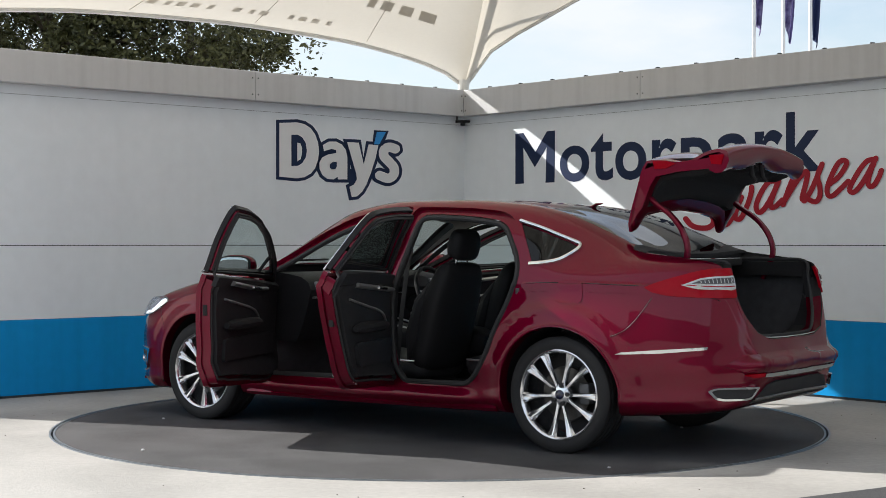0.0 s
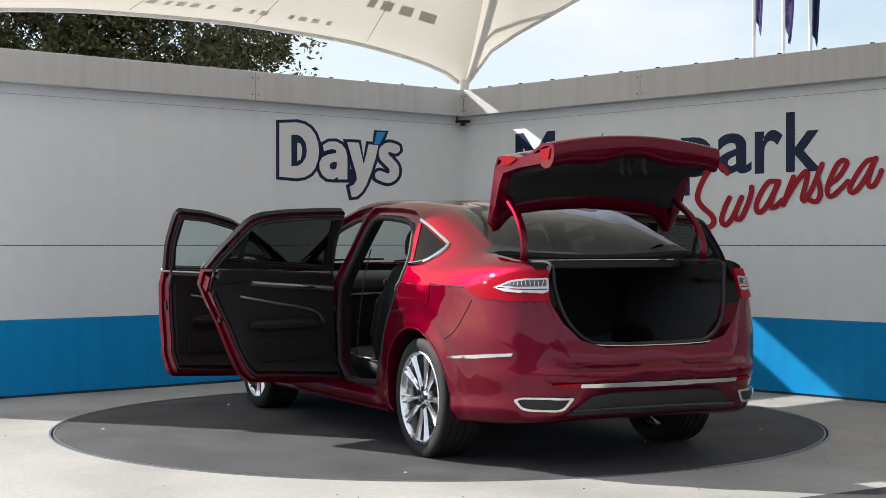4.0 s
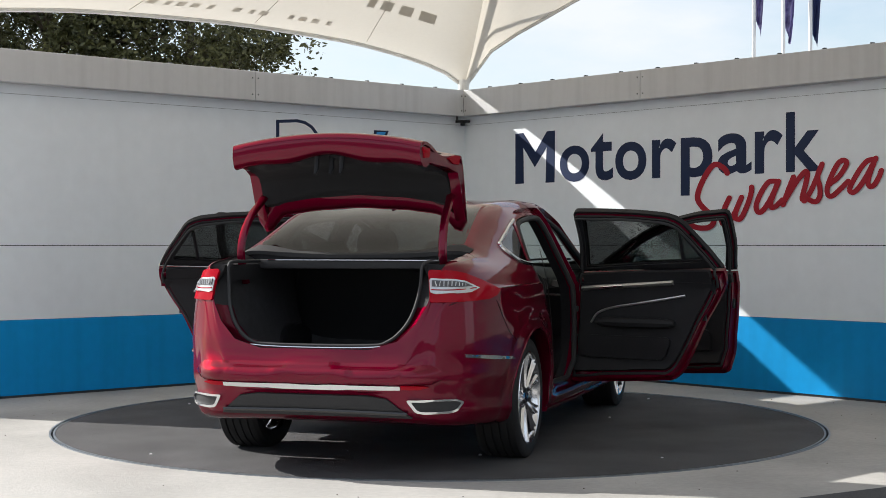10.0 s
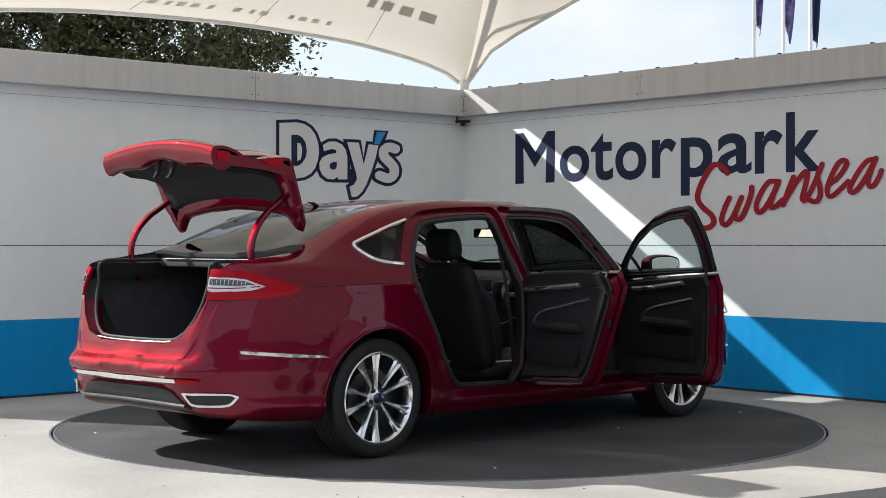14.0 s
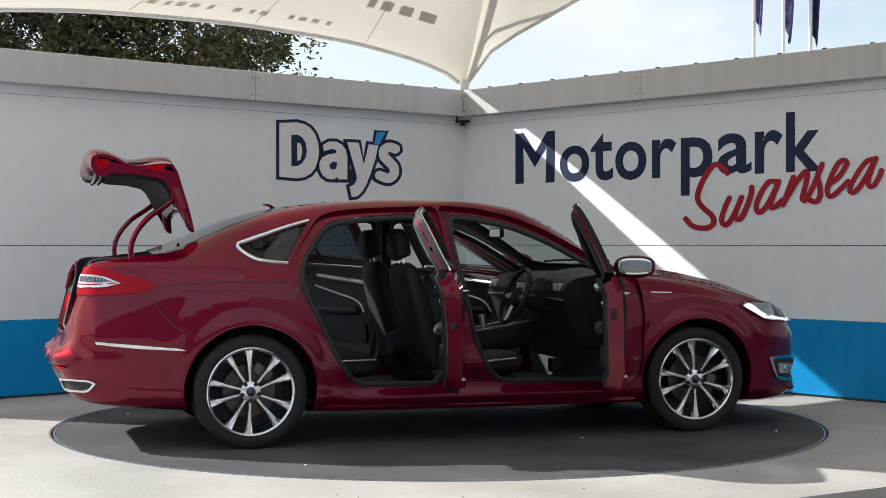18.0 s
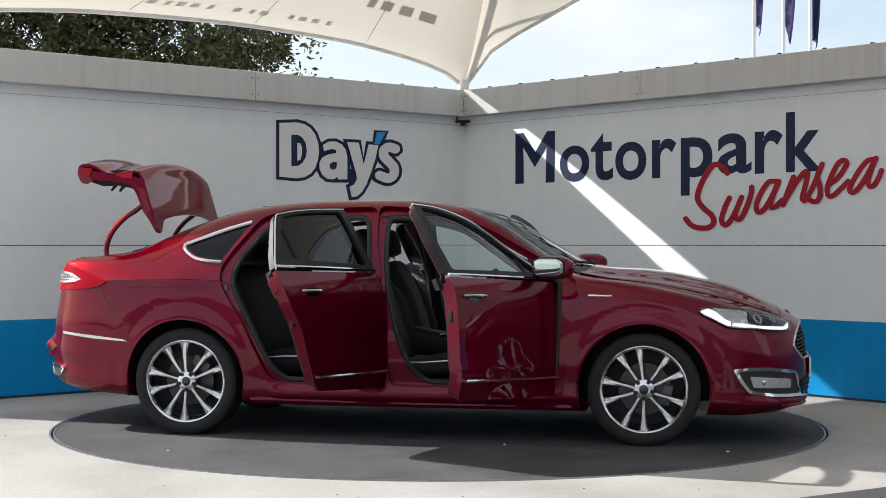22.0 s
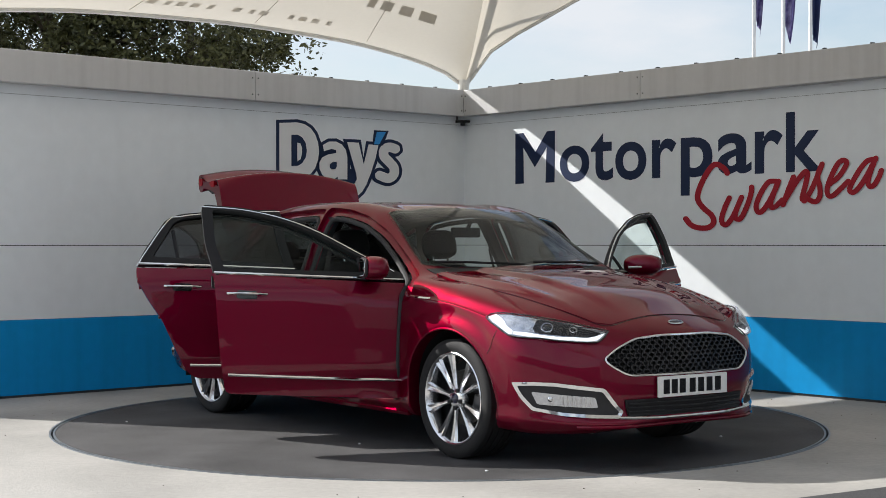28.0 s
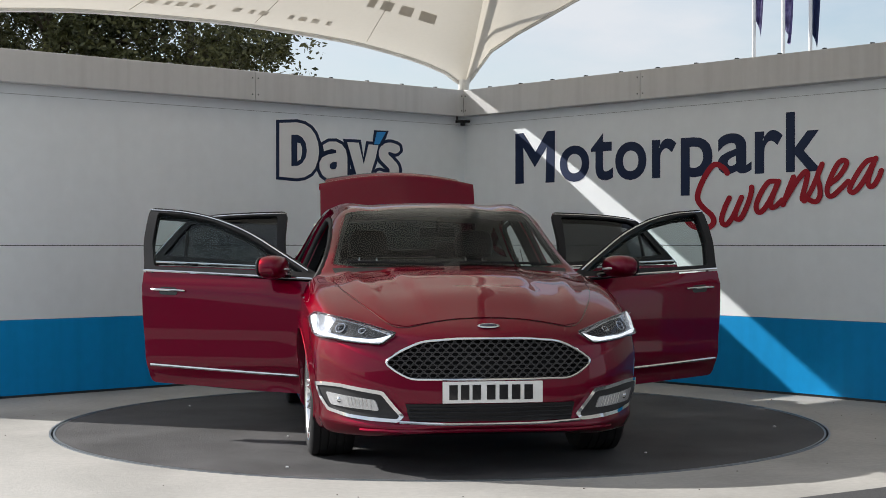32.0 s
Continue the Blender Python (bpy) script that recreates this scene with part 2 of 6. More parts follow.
def spline(keys, n):
    """A smooth curve through points, n steps a span (Catmull-Rom)."""
    k = [Vector(p) for p in keys]
    k = [k[0] * 2 - k[1], *k, k[-1] * 2 - k[-2]]
    out = []
    for i in range(1, len(k) - 2):
        a, b, c, d = k[i - 1:i + 3]
        for j in range(n):
            t = j / n
            out.append(0.5 * ((2 * b) + (c - a) * t + (2 * a - 5 * b + 4 * c - d) * t * t + (3 * b - a - 3 * c + d) * t ** 3))
    out.append(k[-2])
    return out


def ease(xs, vals):
    """Smooth interpolation of a table (monotone cubic)."""
    xs, vals = np.array(xs, float), np.array(vals, float)
    h = np.diff(xs)
    d = np.diff(vals) / h
    m = np.zeros(len(xs))
    m[0], m[-1] = d[0], d[-1]
    for i in range(1, len(xs) - 1):
        if d[i - 1] * d[i] > 0:
            w1, w2 = 2 * h[i] + h[i - 1], h[i] + 2 * h[i - 1]
            m[i] = (w1 + w2) / (w1 / d[i - 1] + w2 / d[i])

    def f(x):
        x = min(max(x, xs[0]), xs[-1])
        i = int(min(max(np.searchsorted(xs, x) - 1, 0), len(xs) - 2))
        t = (x - xs[i]) / h[i]
        return float(vals[i] * (1 + 2 * t) * (1 - t) ** 2 + m[i] * h[i] * t * (1 - t) ** 2
                     + vals[i + 1] * t * t * (3 - 2 * t) + m[i + 1] * h[i] * t * t * (t - 1))
    return f


# ---- the court: two panelled walls that meet in a corner, a concrete yard with a turntable, a tent roof ----
CORNER = Vector((0.232, 4.745, 0.0))
ALONG_L, ALONG_R = Vector((-0.7455, -0.6665, 0)), Vector((0.6571, -0.7538, 0))
IN_L, IN_R = Vector((0.6665, -0.7455, 0)), Vector((-0.7538, -0.6571, 0))
LEN_L, LEN_R = 6.06, 9.0
Z_BLUE, Z_JOINT, Z_PANEL, Z_COPE, Z_TOP = 0.604, 1.182, 2.356, 2.434, 2.686


def wall_frame(along, inward):
    """Local x runs along the wall from the corner, y into the yard, z up."""
    m = Matrix.Identity(4)
    m.col[0][:3], m.col[1][:3], m.col[2][:3], m.col[3][:3] = along, inward, (0, 0, 1), CORNER
    return m


FRAME_L, FRAME_R = wall_frame(ALONG_L, IN_L), wall_frame(ALONG_R, IN_R)


def build_wall(name, m, length, first_joint, label):
    holder = thing(name, label, "wall", kind="structure")
    def slab(pname, x0, x1, y0, y1, z0, z1, material, bevel=0.0, plabel=""):
        bm = bmesh.new()
        box(bm, x0, x1, y0, y1, z0, z1, m, bevel)
        bmesh.ops.recalc_face_normals(bm, faces=bm.faces[:])
        return part(pname, bm, material, holder, plabel, smooth=False)
    slab("core", -0.21, length, -0.20, -0.012, 0.0, Z_TOP - 0.02, M_JOINT, plabel="dark core behind the panels")
    gap = 0.003
    slab("panel", 0.0, length, -0.010, 0.0, 0.02, Z_BLUE - 0.001, M_BLUE, plabel="blue painted skirting panel")
    slab("panel", 0.0, length, -0.010, 0.0, Z_BLUE + 0.001, Z_JOINT - gap, M_WALL, plabel="pale grey smooth wall panel")
    slab("panel", 0.0, length, -0.010, 0.0, Z_JOINT + gap, Z_PANEL - 0.0015, M_WALL, plabel="pale grey smooth wall panel")
    slab("panel", 0.0, length, -0.010, 0.0, Z_PANEL + 0.0015, Z_COPE + 0.05, M_WALL)
    cuts = [0.118]
    s = first_joint
    while s < length - 0.3:
        cuts.append(s)
        s += 2.5
    cuts.append(length + 0.02)
    for a, b in zip(cuts, cuts[1:]):
        slab("coping", a + 0.003, b - 0.003, -0.26, 0.12, Z_COPE, Z_TOP, M_COPING, 0.006, "grey pressed-metal coping length")
        for q in (a + 0.03, b - 0.03):
            for zz in (Z_COPE + 0.05, Z_TOP - 0.06):
                slab("rivet", q - 0.006, q + 0.006, 0.1195, 0.123, zz - 0.006, zz + 0.006, M_JOINT)
    k = 0.45
    while k < length:
        slab("fixing", k - 0.012, k + 0.012, 0.06, 0.09, Z_TOP, Z_TOP + 0.014, M_JOINT)
        k += 0.42
    return holder


build_wall("wall_left", FRAME_L, LEN_L, 2.563, "pale grey panelled wall with a blue foot and metal coping")
build_wall("wall_right", FRAME_R, LEN_R, 2.389, "pale grey panelled wall with a blue foot and metal coping")

bm = bmesh.new()
box(bm, -0.02, 0.025, -0.02, 0.02, 2.345, 2.375, Matrix.Translation(CORNER + Vector((-0.02, -0.11, 0))) @ Matrix.Rotation(0.1, 4, "Z"), 0.006)
tube(bm, [CORNER + Vector((-0.09, -0.14, 2.385)), CORNER + Vector((0.05, -0.14, 2.385))], 0.013, 8)
tube(bm, [CORNER + Vector((-0.075, -0.14, 2.385)), CORNER + Vector((-0.075, -0.14, 2.44))], 0.008, 8)
tagged(link("corner_bracket", bm, M_TRIM), "small dark metal bracket under the coping in the corner", "bracket")


def ring_mesh(r0, r1, z, seg=160, depth=0.0):
    bm = bmesh.new()
    a, b = [], []
    for k in range(seg):
        c, s = math.cos(2 * math.pi * k / seg), math.sin(2 * math.pi * k / seg)
        a.append(bm.verts.new((r0 * c, r0 * s, z)))
        b.append(bm.verts.new((r1 * c, r1 * s, z)))
    for k in range(seg):
        bm.faces.new((a[k], b[k], b[(k + 1) % seg], a[(k + 1) % seg]))
    if depth:
        got = bmesh.ops.extrude_face_region(bm, geom=bm.faces[:])
        bmesh.ops.translate(bm, vec=(0, 0, -depth), verts=[v for v in got["geom"] if isinstance(v, bmesh.types.BMVert)])
        bmesh.ops.recalc_face_normals(bm, faces=bm.faces[:])
    return bm


R_RING, R_DECK = 2.53, 2.508
# the yard: one sheet with the turntable's pit in it, out to the horizon
bm = bmesh.new()
radii = [R_RING, 2.9, 3.6, 5, 8, 14, 30, 80, 250, 900]
prev = None
for r in radii:
    cur = [bm.verts.new((r * math.cos(2 * math.pi * k / 160), r * math.sin(2 * math.pi * k / 160), 0.0)) for k in range(160)]
    if prev:
        for k in range(160):
            bm.faces.new((prev[k], cur[k], cur[(k + 1) % 160], prev[(k + 1) % 160]))
    prev = cur
tagged(link("ground", bm, M_CONCRETE), "pale weathered concrete yard with faint stains", "ground", kind="structure")
tagged(link("pit_floor", ring_mesh(0.01, R_RING + 0.05, -0.10), M_JOINT), "dark pit under the turntable", "pit", kind="structure")
ringob = link("turntable_ring", ring_mesh(2.521, R_RING + 0.004, 0.004, depth=0.09), M_RING, sharp=0.5)
tagged(ringob, "worn galvanised steel ring let into the concrete", "ring", kind="structure")

turntable = thing("turntable", "round dark gritted turntable deck with a pale rim", "turntable")
bm = bmesh.new()
bmesh.ops.create_circle(bm, cap_ends=True, radius=R_DECK - 0.012, segments=160)
got = bmesh.ops.extrude_face_region(bm, geom=bm.faces[:])
bmesh.ops.translate(bm, vec=(0, 0, -0.05), verts=[v for v in got["geom"] if isinstance(v, bmesh.types.BMVert)])
bmesh.ops.recalc_face_normals(bm, faces=bm.faces[:])
part("deck", bm, M_TABLE, turntable, "dark grey gritted deck with tyre stains", sharp=0.5)
part("rim", ring_mesh(R_DECK - 0.012, R_DECK, 0.003, depth=0.05), M_RING, turntable, "pale metal rim", sharp=0.5)
for k, (a, r, s) in enumerate(((205, 1.6, 0.012), (233, 2.1, 0.009), (30, 1.9, 0.010), (75, 2.2, 0.012), (300, 1.2, 0.009), (330, 2.2, 0.011), (150, 2.25, 0.010))):
    bm = bmesh.new()
    bmesh.ops.create_icosphere(bm, subdivisions=1, radius=s, matrix=Matrix.Translation((r * math.cos(radians(a)), r * math.sin(radians(a)), s * 0.3)))
    for v in bm.verts:
        v.co.z *= 0.6
    part("grit", bm, M_WHITE, turntable, "small pale pebble")

# fallen grit on the concrete
rnd = random.Random(21)
bm = bmesh.new()
for k in range(170):
    x, y = rnd.uniform(-4.2, 4.2), rnd.uniform(-4.6, 2.6)
    if math.hypot(x, y) < 2.6 or y > CORNER.y - 0.9 * abs(x - CORNER.x) - 0.4:
        continue
    q = rnd.uniform(0.002, 0.006)
    bmesh.ops.create_icosphere(bm, subdivisions=1, radius=q, matrix=Matrix.Translation((x, y, q * 0.35)) @ Matrix.Diagonal((rnd.uniform(.7, 1.5), rnd.uniform(.7, 1.3), 0.6, 1)))
tagged(link("grit", bm, M_BARK), "dark specks of grit lying on the concrete", "grit", kind="stuff")

# asphalt beyond the concrete, and an unseen wall added behind the camera to darken reflections
bm = bmesh.new()
vs = [bm.verts.new((x, y, 0.004)) for x, y in ((1.62, -3.08), (2.35, -2.62), (4.2, -1.2), (40.0, -1.2), (40.0, -40.0), (-40.0, -40.0), (-40.0, -8.0), (1.2, -7.6))]
bm.faces.new(vs)
bmesh.ops.recalc_face_normals(bm, faces=bm.faces[:])
tagged(link("road", bm, M_ASPHALT), "dark asphalt beside the concrete", "road", kind="structure")
bm = bmesh.new()
box(bm, -32, 32, -24.4, -24.0, 0, 3.6)
bmesh.ops.recalc_face_normals(bm, faces=bm.faces[:])
tagged(link("added_wall_back", bm, M_BACK, smooth=False), "plain dark wall added out of view to darken reflections", "wall", kind="structure")
# another unseen wall, added on the right to hold back sky light
bm = bmesh.new()
box(bm, 9.0, 9.4, -24.0, -4.4, 0, 4.2)
bmesh.ops.recalc_face_normals(bm, faces=bm.faces[:])
tagged(link("added_wall_side", bm, M_SIDE, smooth=False), "plain grey wall added out of view to block sky light", "wall", kind="structure")


# ---- writing on the walls ----
def flat_shape(outline, depth):
    """A plate cut to an outline of (x, z), standing depth proud of its wall."""
    bm = bmesh.new()
    f = bm.faces.new([bm.verts.new((x, 0.0, z)) for x, z in outline])
    f.normal_update()
    if f.normal.y < 0:
        f.normal_flip()
    got = bmesh.ops.extrude_face_region(bm, geom=[f])
    bmesh.ops.translate(bm, vec=(0, depth, 0), verts=[v for v in got["geom"] if isinstance(v, bmesh.types.BMVert)])
    bmesh.ops.recalc_face_normals(bm, faces=bm.faces[:])
    return bm


def letter(ch, x0, x1, z0, z1, material, parent, weight, shear, depth, flip):
    """One letter fitted between x0 and x1 along the wall and z0 and z1 in height."""
    cu = bpy.data.curves.new("letter", "FONT")
    cu.body, cu.size, cu.offset, cu.shear, cu.resolution_u, cu.extrude = ch, 1.0, weight, shear, 5, 0.02
    tmp = new("tmp", cu)
    me = bpy.data.meshes.new_from_object(tmp.evaluated_get(bpy.context.evaluated_depsgraph_get()))
    bpy.data.objects.remove(tmp)
    bpy.data.curves.remove(cu)
    bm = bmesh.new()
    bm.from_mesh(me)
    bpy.data.meshes.remove(me)
    xs, ys = [v.co.x for v in bm.verts], [v.co.y for v in bm.verts]
    ax, bx, ay, by = min(xs), max(xs), min(ys), max(ys)
    for v in bm.verts:
        u, w = (v.co.x - ax) / (bx - ax), (v.co.y - ay) / (by - ay)
        x = x0 + (x1 - x0) * u
        v.co = Vector((x, depth * (1 if v.co.z > 0 else 0.2), z0 + (z1 - z0) * w))
    bmesh.ops.recalc_face_normals(bm, faces=bm.faces[:])
    return part("letter", bm, material, parent, smooth=False)


def on_wall(px, py, along):
    """Where a sight line to the wall meets it, as (x along the wall, z)."""
    a, b = (px - 784) / 2679.8, (432.0 - py) / 2679.8
    ex, ey = CORNER.x - EYE[0], CORNER.y - EYE[1]
    s = (a * ey - ex) / (along.x - a * along.y)
    return s, EYE[2] + b * (ey + along.y * s)


def brush(pts, wide, along, lift, n=6):
    """A brush stroke on a wall: a ribbon with round ends that rises a little on its way, so that it can cross itself."""
    mid = spline([Vector((x, y, 0)) for x, y in pts], n)
    bm = bmesh.new()
    rows = []
    m = len(mid)
    for i in range(-3, m + 3):
        j = min(max(i, 0), m - 1)
        d = (mid[min(j + 1, m - 1)] - mid[max(j - 1, 0)]).normalized()
        e = max(0, -i, i - m + 1) / 3
        c = mid[j] + d * (wide * .5 * e * (-1 if i < 0 else 1))
        h = wide * .5 * math.sqrt(max(0.02, 1 - e * e))
        q = Vector((d.y, -d.x, 0)) * h
        out = lift + .002 * j / m
        row = []
        for p in (c - q, c + q):
            x, z = on_wall(p.x, p.y, along)
            row += [bm.verts.new((x, out, z)), bm.verts.new((x, out - .0025, z))]
        rows.append(row)
    for A, B in zip(rows, rows[1:]):
        for i, j in ((0, 2), (2, 3), (3, 1), (1, 0)):
            bm.faces.new((A[i], A[j], B[j], B[i]))
    bmesh.ops.recalc_face_normals(bm, faces=bm.faces[:])
    return bm


sign = thing("wall_sign", "navy and red vinyl lettering on the pale grey wall", "sign", m=FRAME_R)
CAP_M = [(912.4, 237.6), (926.2, 235.7), (947.6, 270.0), (968.1, 232.9), (982.4, 231.4), (981.4, 322.9), (965.7, 323.8), (967.6, 260.5), (946.7, 296.2), (926.2, 261.4), (927.1, 325.2), (912.4, 326.2)]
part("letter", flat_shape([on_wall(x, y, ALONG_R) for x, y in CAP_M], 0.003), M_NAVY, sign, smooth=False)
for ch, x0, x1, y0, y1 in (("o", 991, 1043, 258, 322), ("t", 1046, 1085, 236, 320), ("o", 1089, 1144, 251, 319),
                           ("r", 1154, 1197, 246, 315), ("p", 1205, 1261, 243, 346), ("a", 1270, 1330, 236, 308), ("r", 1336, 1385, 231, 307),
                           ("k", 1391, 1455, 197, 304)):
    (s0, _), (s1, _) = on_wall(x0, 300, ALONG_R), on_wall(x1, 300, ALONG_R)
    xm = (x0 + x1) / 2
    letter(ch, s0, s1, on_wall(xm, y1, ALONG_R)[1], on_wall(xm, y0, ALONG_R)[1], M_NAVY, sign, 0.018, 0.0, 0.003, False)
# the brush-script word, letter by letter, in units of a drawing whose corner is (880, 170)
SCRIPT = [("S", [[(858, 288), (848, 272), (822, 256), (800, 264), (770, 310), (750, 360), (750, 390), (770, 418), (800, 445), (808, 470), (790, 490), (755, 492), (725, 482), (704, 458)]]),
          ("w", [[(866, 380), (850, 415), (838, 455), (842, 476), (858, 478), (882, 445), (912, 378)], [(912, 378), (895, 420), (888, 448), (896, 460), (912, 453), (935, 405), (948, 362), (950, 340)]]),
          ("a", [[(1040, 318), (1012, 322), (985, 360), (967, 405), (971, 430), (986, 432), (1007, 406), (1030, 365), (1048, 322)], [(1050, 318), (1032, 365), (1020, 400), (1025, 416), (1042, 410), (1064, 388)]]),
          ("n", [[(1105, 302), (1086, 350), (1066, 406)], [(1074, 388), (1110, 330), (1145, 285), (1158, 290), (1148, 340), (1138, 380), (1146, 392)]]),
          ("s", [[(1146, 392), (1172, 350), (1200, 285), (1212, 254)], [(1206, 266), (1195, 300), (1203, 335), (1204, 372), (1190, 394), (1166, 388), (1148, 370)]]),
          ("e", [[(1240, 328), (1270, 305), (1294, 272), (1303, 248), (1290, 240), (1270, 254), (1246, 300), (1231, 345), (1235, 370), (1252, 372), (1282, 346), (1310, 318)]]),
          ("a", [[(1402, 236), (1375, 246), (1345, 285), (1318, 335), (1316, 356), (1332, 358), (1357, 331), (1385, 285), (1408, 238)], [(1412, 232), (1395, 275), (1383, 318), (1390, 338), (1407, 331), (1424, 302), (1433, 278)]])]
for k, (ch, strokes) in enumerate(SCRIPT):
    bm = bmesh.new()
    for j, st in enumerate(strokes):
        one = brush([(880 + x / 2.105, 170 + y / 2.105) for x, y in st], 9.6 if ch == "S" else 9.0, ALONG_R, .006 + .002 * j + .0008 * (k % 3))
        tmp = bpy.data.meshes.new("tmp")
        one.to_mesh(tmp)
        one.free()
        bm.from_mesh(tmp)
        bpy.data.meshes.remove(tmp)
    part("letter", bm, M_REDVINYL, sign, "red brush-script letter", smooth=False)

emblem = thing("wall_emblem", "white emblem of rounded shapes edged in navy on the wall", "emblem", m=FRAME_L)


def plate(name, pts, material, depth, label, smooth_n=0):
    keys = [Vector((x, y, 0)) for x, y in pts]
    if smooth_n:
        keys = spline(keys + keys[:1], smooth_n)[:-1]
    part(name, flat_shape([on_wall(p.x, p.y, ALONG_L) for p in keys], depth), material, emblem, label, smooth=False)


def grown(pts, d):
    """The outline pushed outward by d."""
    n = len(pts)
    area = sum(pts[i][0] * pts[(i + 1) % n][1] - pts[(i + 1) % n][0] * pts[i][1] for i in range(n))
    out = []
    for i in range(n):
        a, b, c = Vector(pts[i - 1]), Vector(pts[i]), Vector(pts[(i + 1) % n])
        n1, n2 = (b - a).normalized(), (c - b).normalized()
        q = (Vector((n1.y, -n1.x)) + Vector((n2.y, -n2.x)))
        q = q.normalized() * (d / max(0.45, math.sqrt(max(0.05, (1 + n1.dot(n2)) / 2)))) * (1 if area > 0 else -1)
        out.append((b.x + q.x, b.y + q.y))
    return out


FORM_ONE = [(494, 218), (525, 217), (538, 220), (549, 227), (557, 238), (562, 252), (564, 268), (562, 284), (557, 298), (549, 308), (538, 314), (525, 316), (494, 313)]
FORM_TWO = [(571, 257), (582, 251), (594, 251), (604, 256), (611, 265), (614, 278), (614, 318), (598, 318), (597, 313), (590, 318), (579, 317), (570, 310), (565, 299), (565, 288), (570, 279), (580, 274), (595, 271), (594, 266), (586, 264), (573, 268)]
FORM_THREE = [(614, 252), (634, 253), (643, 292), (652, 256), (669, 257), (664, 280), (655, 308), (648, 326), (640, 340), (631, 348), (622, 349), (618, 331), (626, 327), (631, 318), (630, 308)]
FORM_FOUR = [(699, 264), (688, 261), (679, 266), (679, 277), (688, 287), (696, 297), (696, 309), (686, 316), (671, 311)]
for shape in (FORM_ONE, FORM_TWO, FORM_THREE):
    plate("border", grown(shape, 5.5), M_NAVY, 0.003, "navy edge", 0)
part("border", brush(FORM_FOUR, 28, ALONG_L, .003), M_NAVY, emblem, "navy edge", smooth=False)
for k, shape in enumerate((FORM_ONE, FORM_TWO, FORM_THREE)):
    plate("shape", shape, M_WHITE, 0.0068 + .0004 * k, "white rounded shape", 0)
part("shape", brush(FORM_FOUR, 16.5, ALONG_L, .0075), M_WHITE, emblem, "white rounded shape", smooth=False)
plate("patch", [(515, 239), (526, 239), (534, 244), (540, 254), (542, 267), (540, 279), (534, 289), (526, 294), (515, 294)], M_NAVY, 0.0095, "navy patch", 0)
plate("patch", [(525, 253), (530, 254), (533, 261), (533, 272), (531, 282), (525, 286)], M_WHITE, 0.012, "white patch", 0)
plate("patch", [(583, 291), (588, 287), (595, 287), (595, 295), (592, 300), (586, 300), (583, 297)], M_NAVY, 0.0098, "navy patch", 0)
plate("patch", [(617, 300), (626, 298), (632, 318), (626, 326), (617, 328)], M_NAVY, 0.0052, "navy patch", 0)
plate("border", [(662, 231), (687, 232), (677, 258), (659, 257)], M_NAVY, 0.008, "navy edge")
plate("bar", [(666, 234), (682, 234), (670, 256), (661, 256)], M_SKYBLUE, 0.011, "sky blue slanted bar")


# ---- the tent roof ----
PEAK = Vector((0.74, -0.3, 5.7))
edge_l = ease([0, .25, .884, 1.557, 2.786, 4.0, 4.852, 5.6, 6.06], [2.74, 2.86, 2.99, 3.063, 3.10, 3.07, 3.0, 2.88, 2.74])
edge_r = ease([0, .19, .625, 1.012, 1.51, 3.0, 5.0, 7.5, 9.0], [2.74, 2.95, 3.15, 3.26, 3.41, 3.72, 3.78, 3.4, 2.74])
END_L, END_R = CORNER + ALONG_L * LEN_L, CORNER + ALONG_R * LEN_R
FRONT = END_L + ALONG_R * LEN_R
EDGES = []
EDGES.append([CORNER + ALONG_L * (LEN_L * k / 24) + Vector((0, 0, edge_l(LEN_L * k / 24))) for k in range(25)])
EDGES.append([CORNER + ALONG_R * (LEN_R * k / 24) + Vector((0, 0, edge_r(LEN_R * k / 24))) for k in range(25)])
EDGES.append([END_L + ALONG_R * (LEN_R * k / 24) + (ALONG_L * -0.8) * math.sin(math.pi * k / 24)
              + Vector((0, 0, edge_r(LEN_R * k / 24))) for k in range(25)])
EDGES.append([END_R + ALONG_L * (LEN_L * k / 24) + Vector((0, 0, edge_l(LEN_L * k / 24))) for k in range(25)])
canopy = thing("tent_canopy", "cream tensile fabric canopy with scalloped edges on white steel struts", "canopy")
for e in EDGES:
    bm = bmesh.new()
    rows = []
    for j in range(15):
        v = (j / 14) * 0.97
        rows.append([bm.verts.new(p.lerp(PEAK, v) - Vector((0, 0, 1.15 * (v * (1 - v)) * (1.0 + 0.3 * math.sin(math.pi * k / 24)))))
                     for k, p in enumerate(e)])
    for A, B in zip(rows, rows[1:]):
        for k in range(24):
            bm.faces.new((A[k], A[k + 1], B[k + 1], B[k]))
    part("panel", bm, M_FABRIC, canopy, "cream translucent fabric panel", sharp=3.0)
    bm = bmesh.new()
    tube(bm, [p + Vector((0, 0, -0.004)) for p in e], 0.022, 8)
    part("edge_rope", bm, M_STEEL, canopy, "white edge hem")
bm = bmesh.new()
foot = CORNER + Vector((-0.02, -0.02, Z_TOP - 0.05))
tube(bm, [foot, foot + Vector((0.03, -0.10, 0.25)), foot.lerp(PEAK, 0.97) - Vector((0, 0, 0.35))], 0.055, 12)
part("strut", bm, M_STEEL, canopy, "white steel tube strut")
bm = bmesh.new()
a = foot + Vector((0.055, -0.55, 0.50))
tube(bm, [a, a + Vector((0.62, -0.30, 0.42)), a + Vector((1.9, -0.9, 1.25))], 0.04, 10)
part("brace", bm, M_STEEL, canopy, "white steel tube brace")
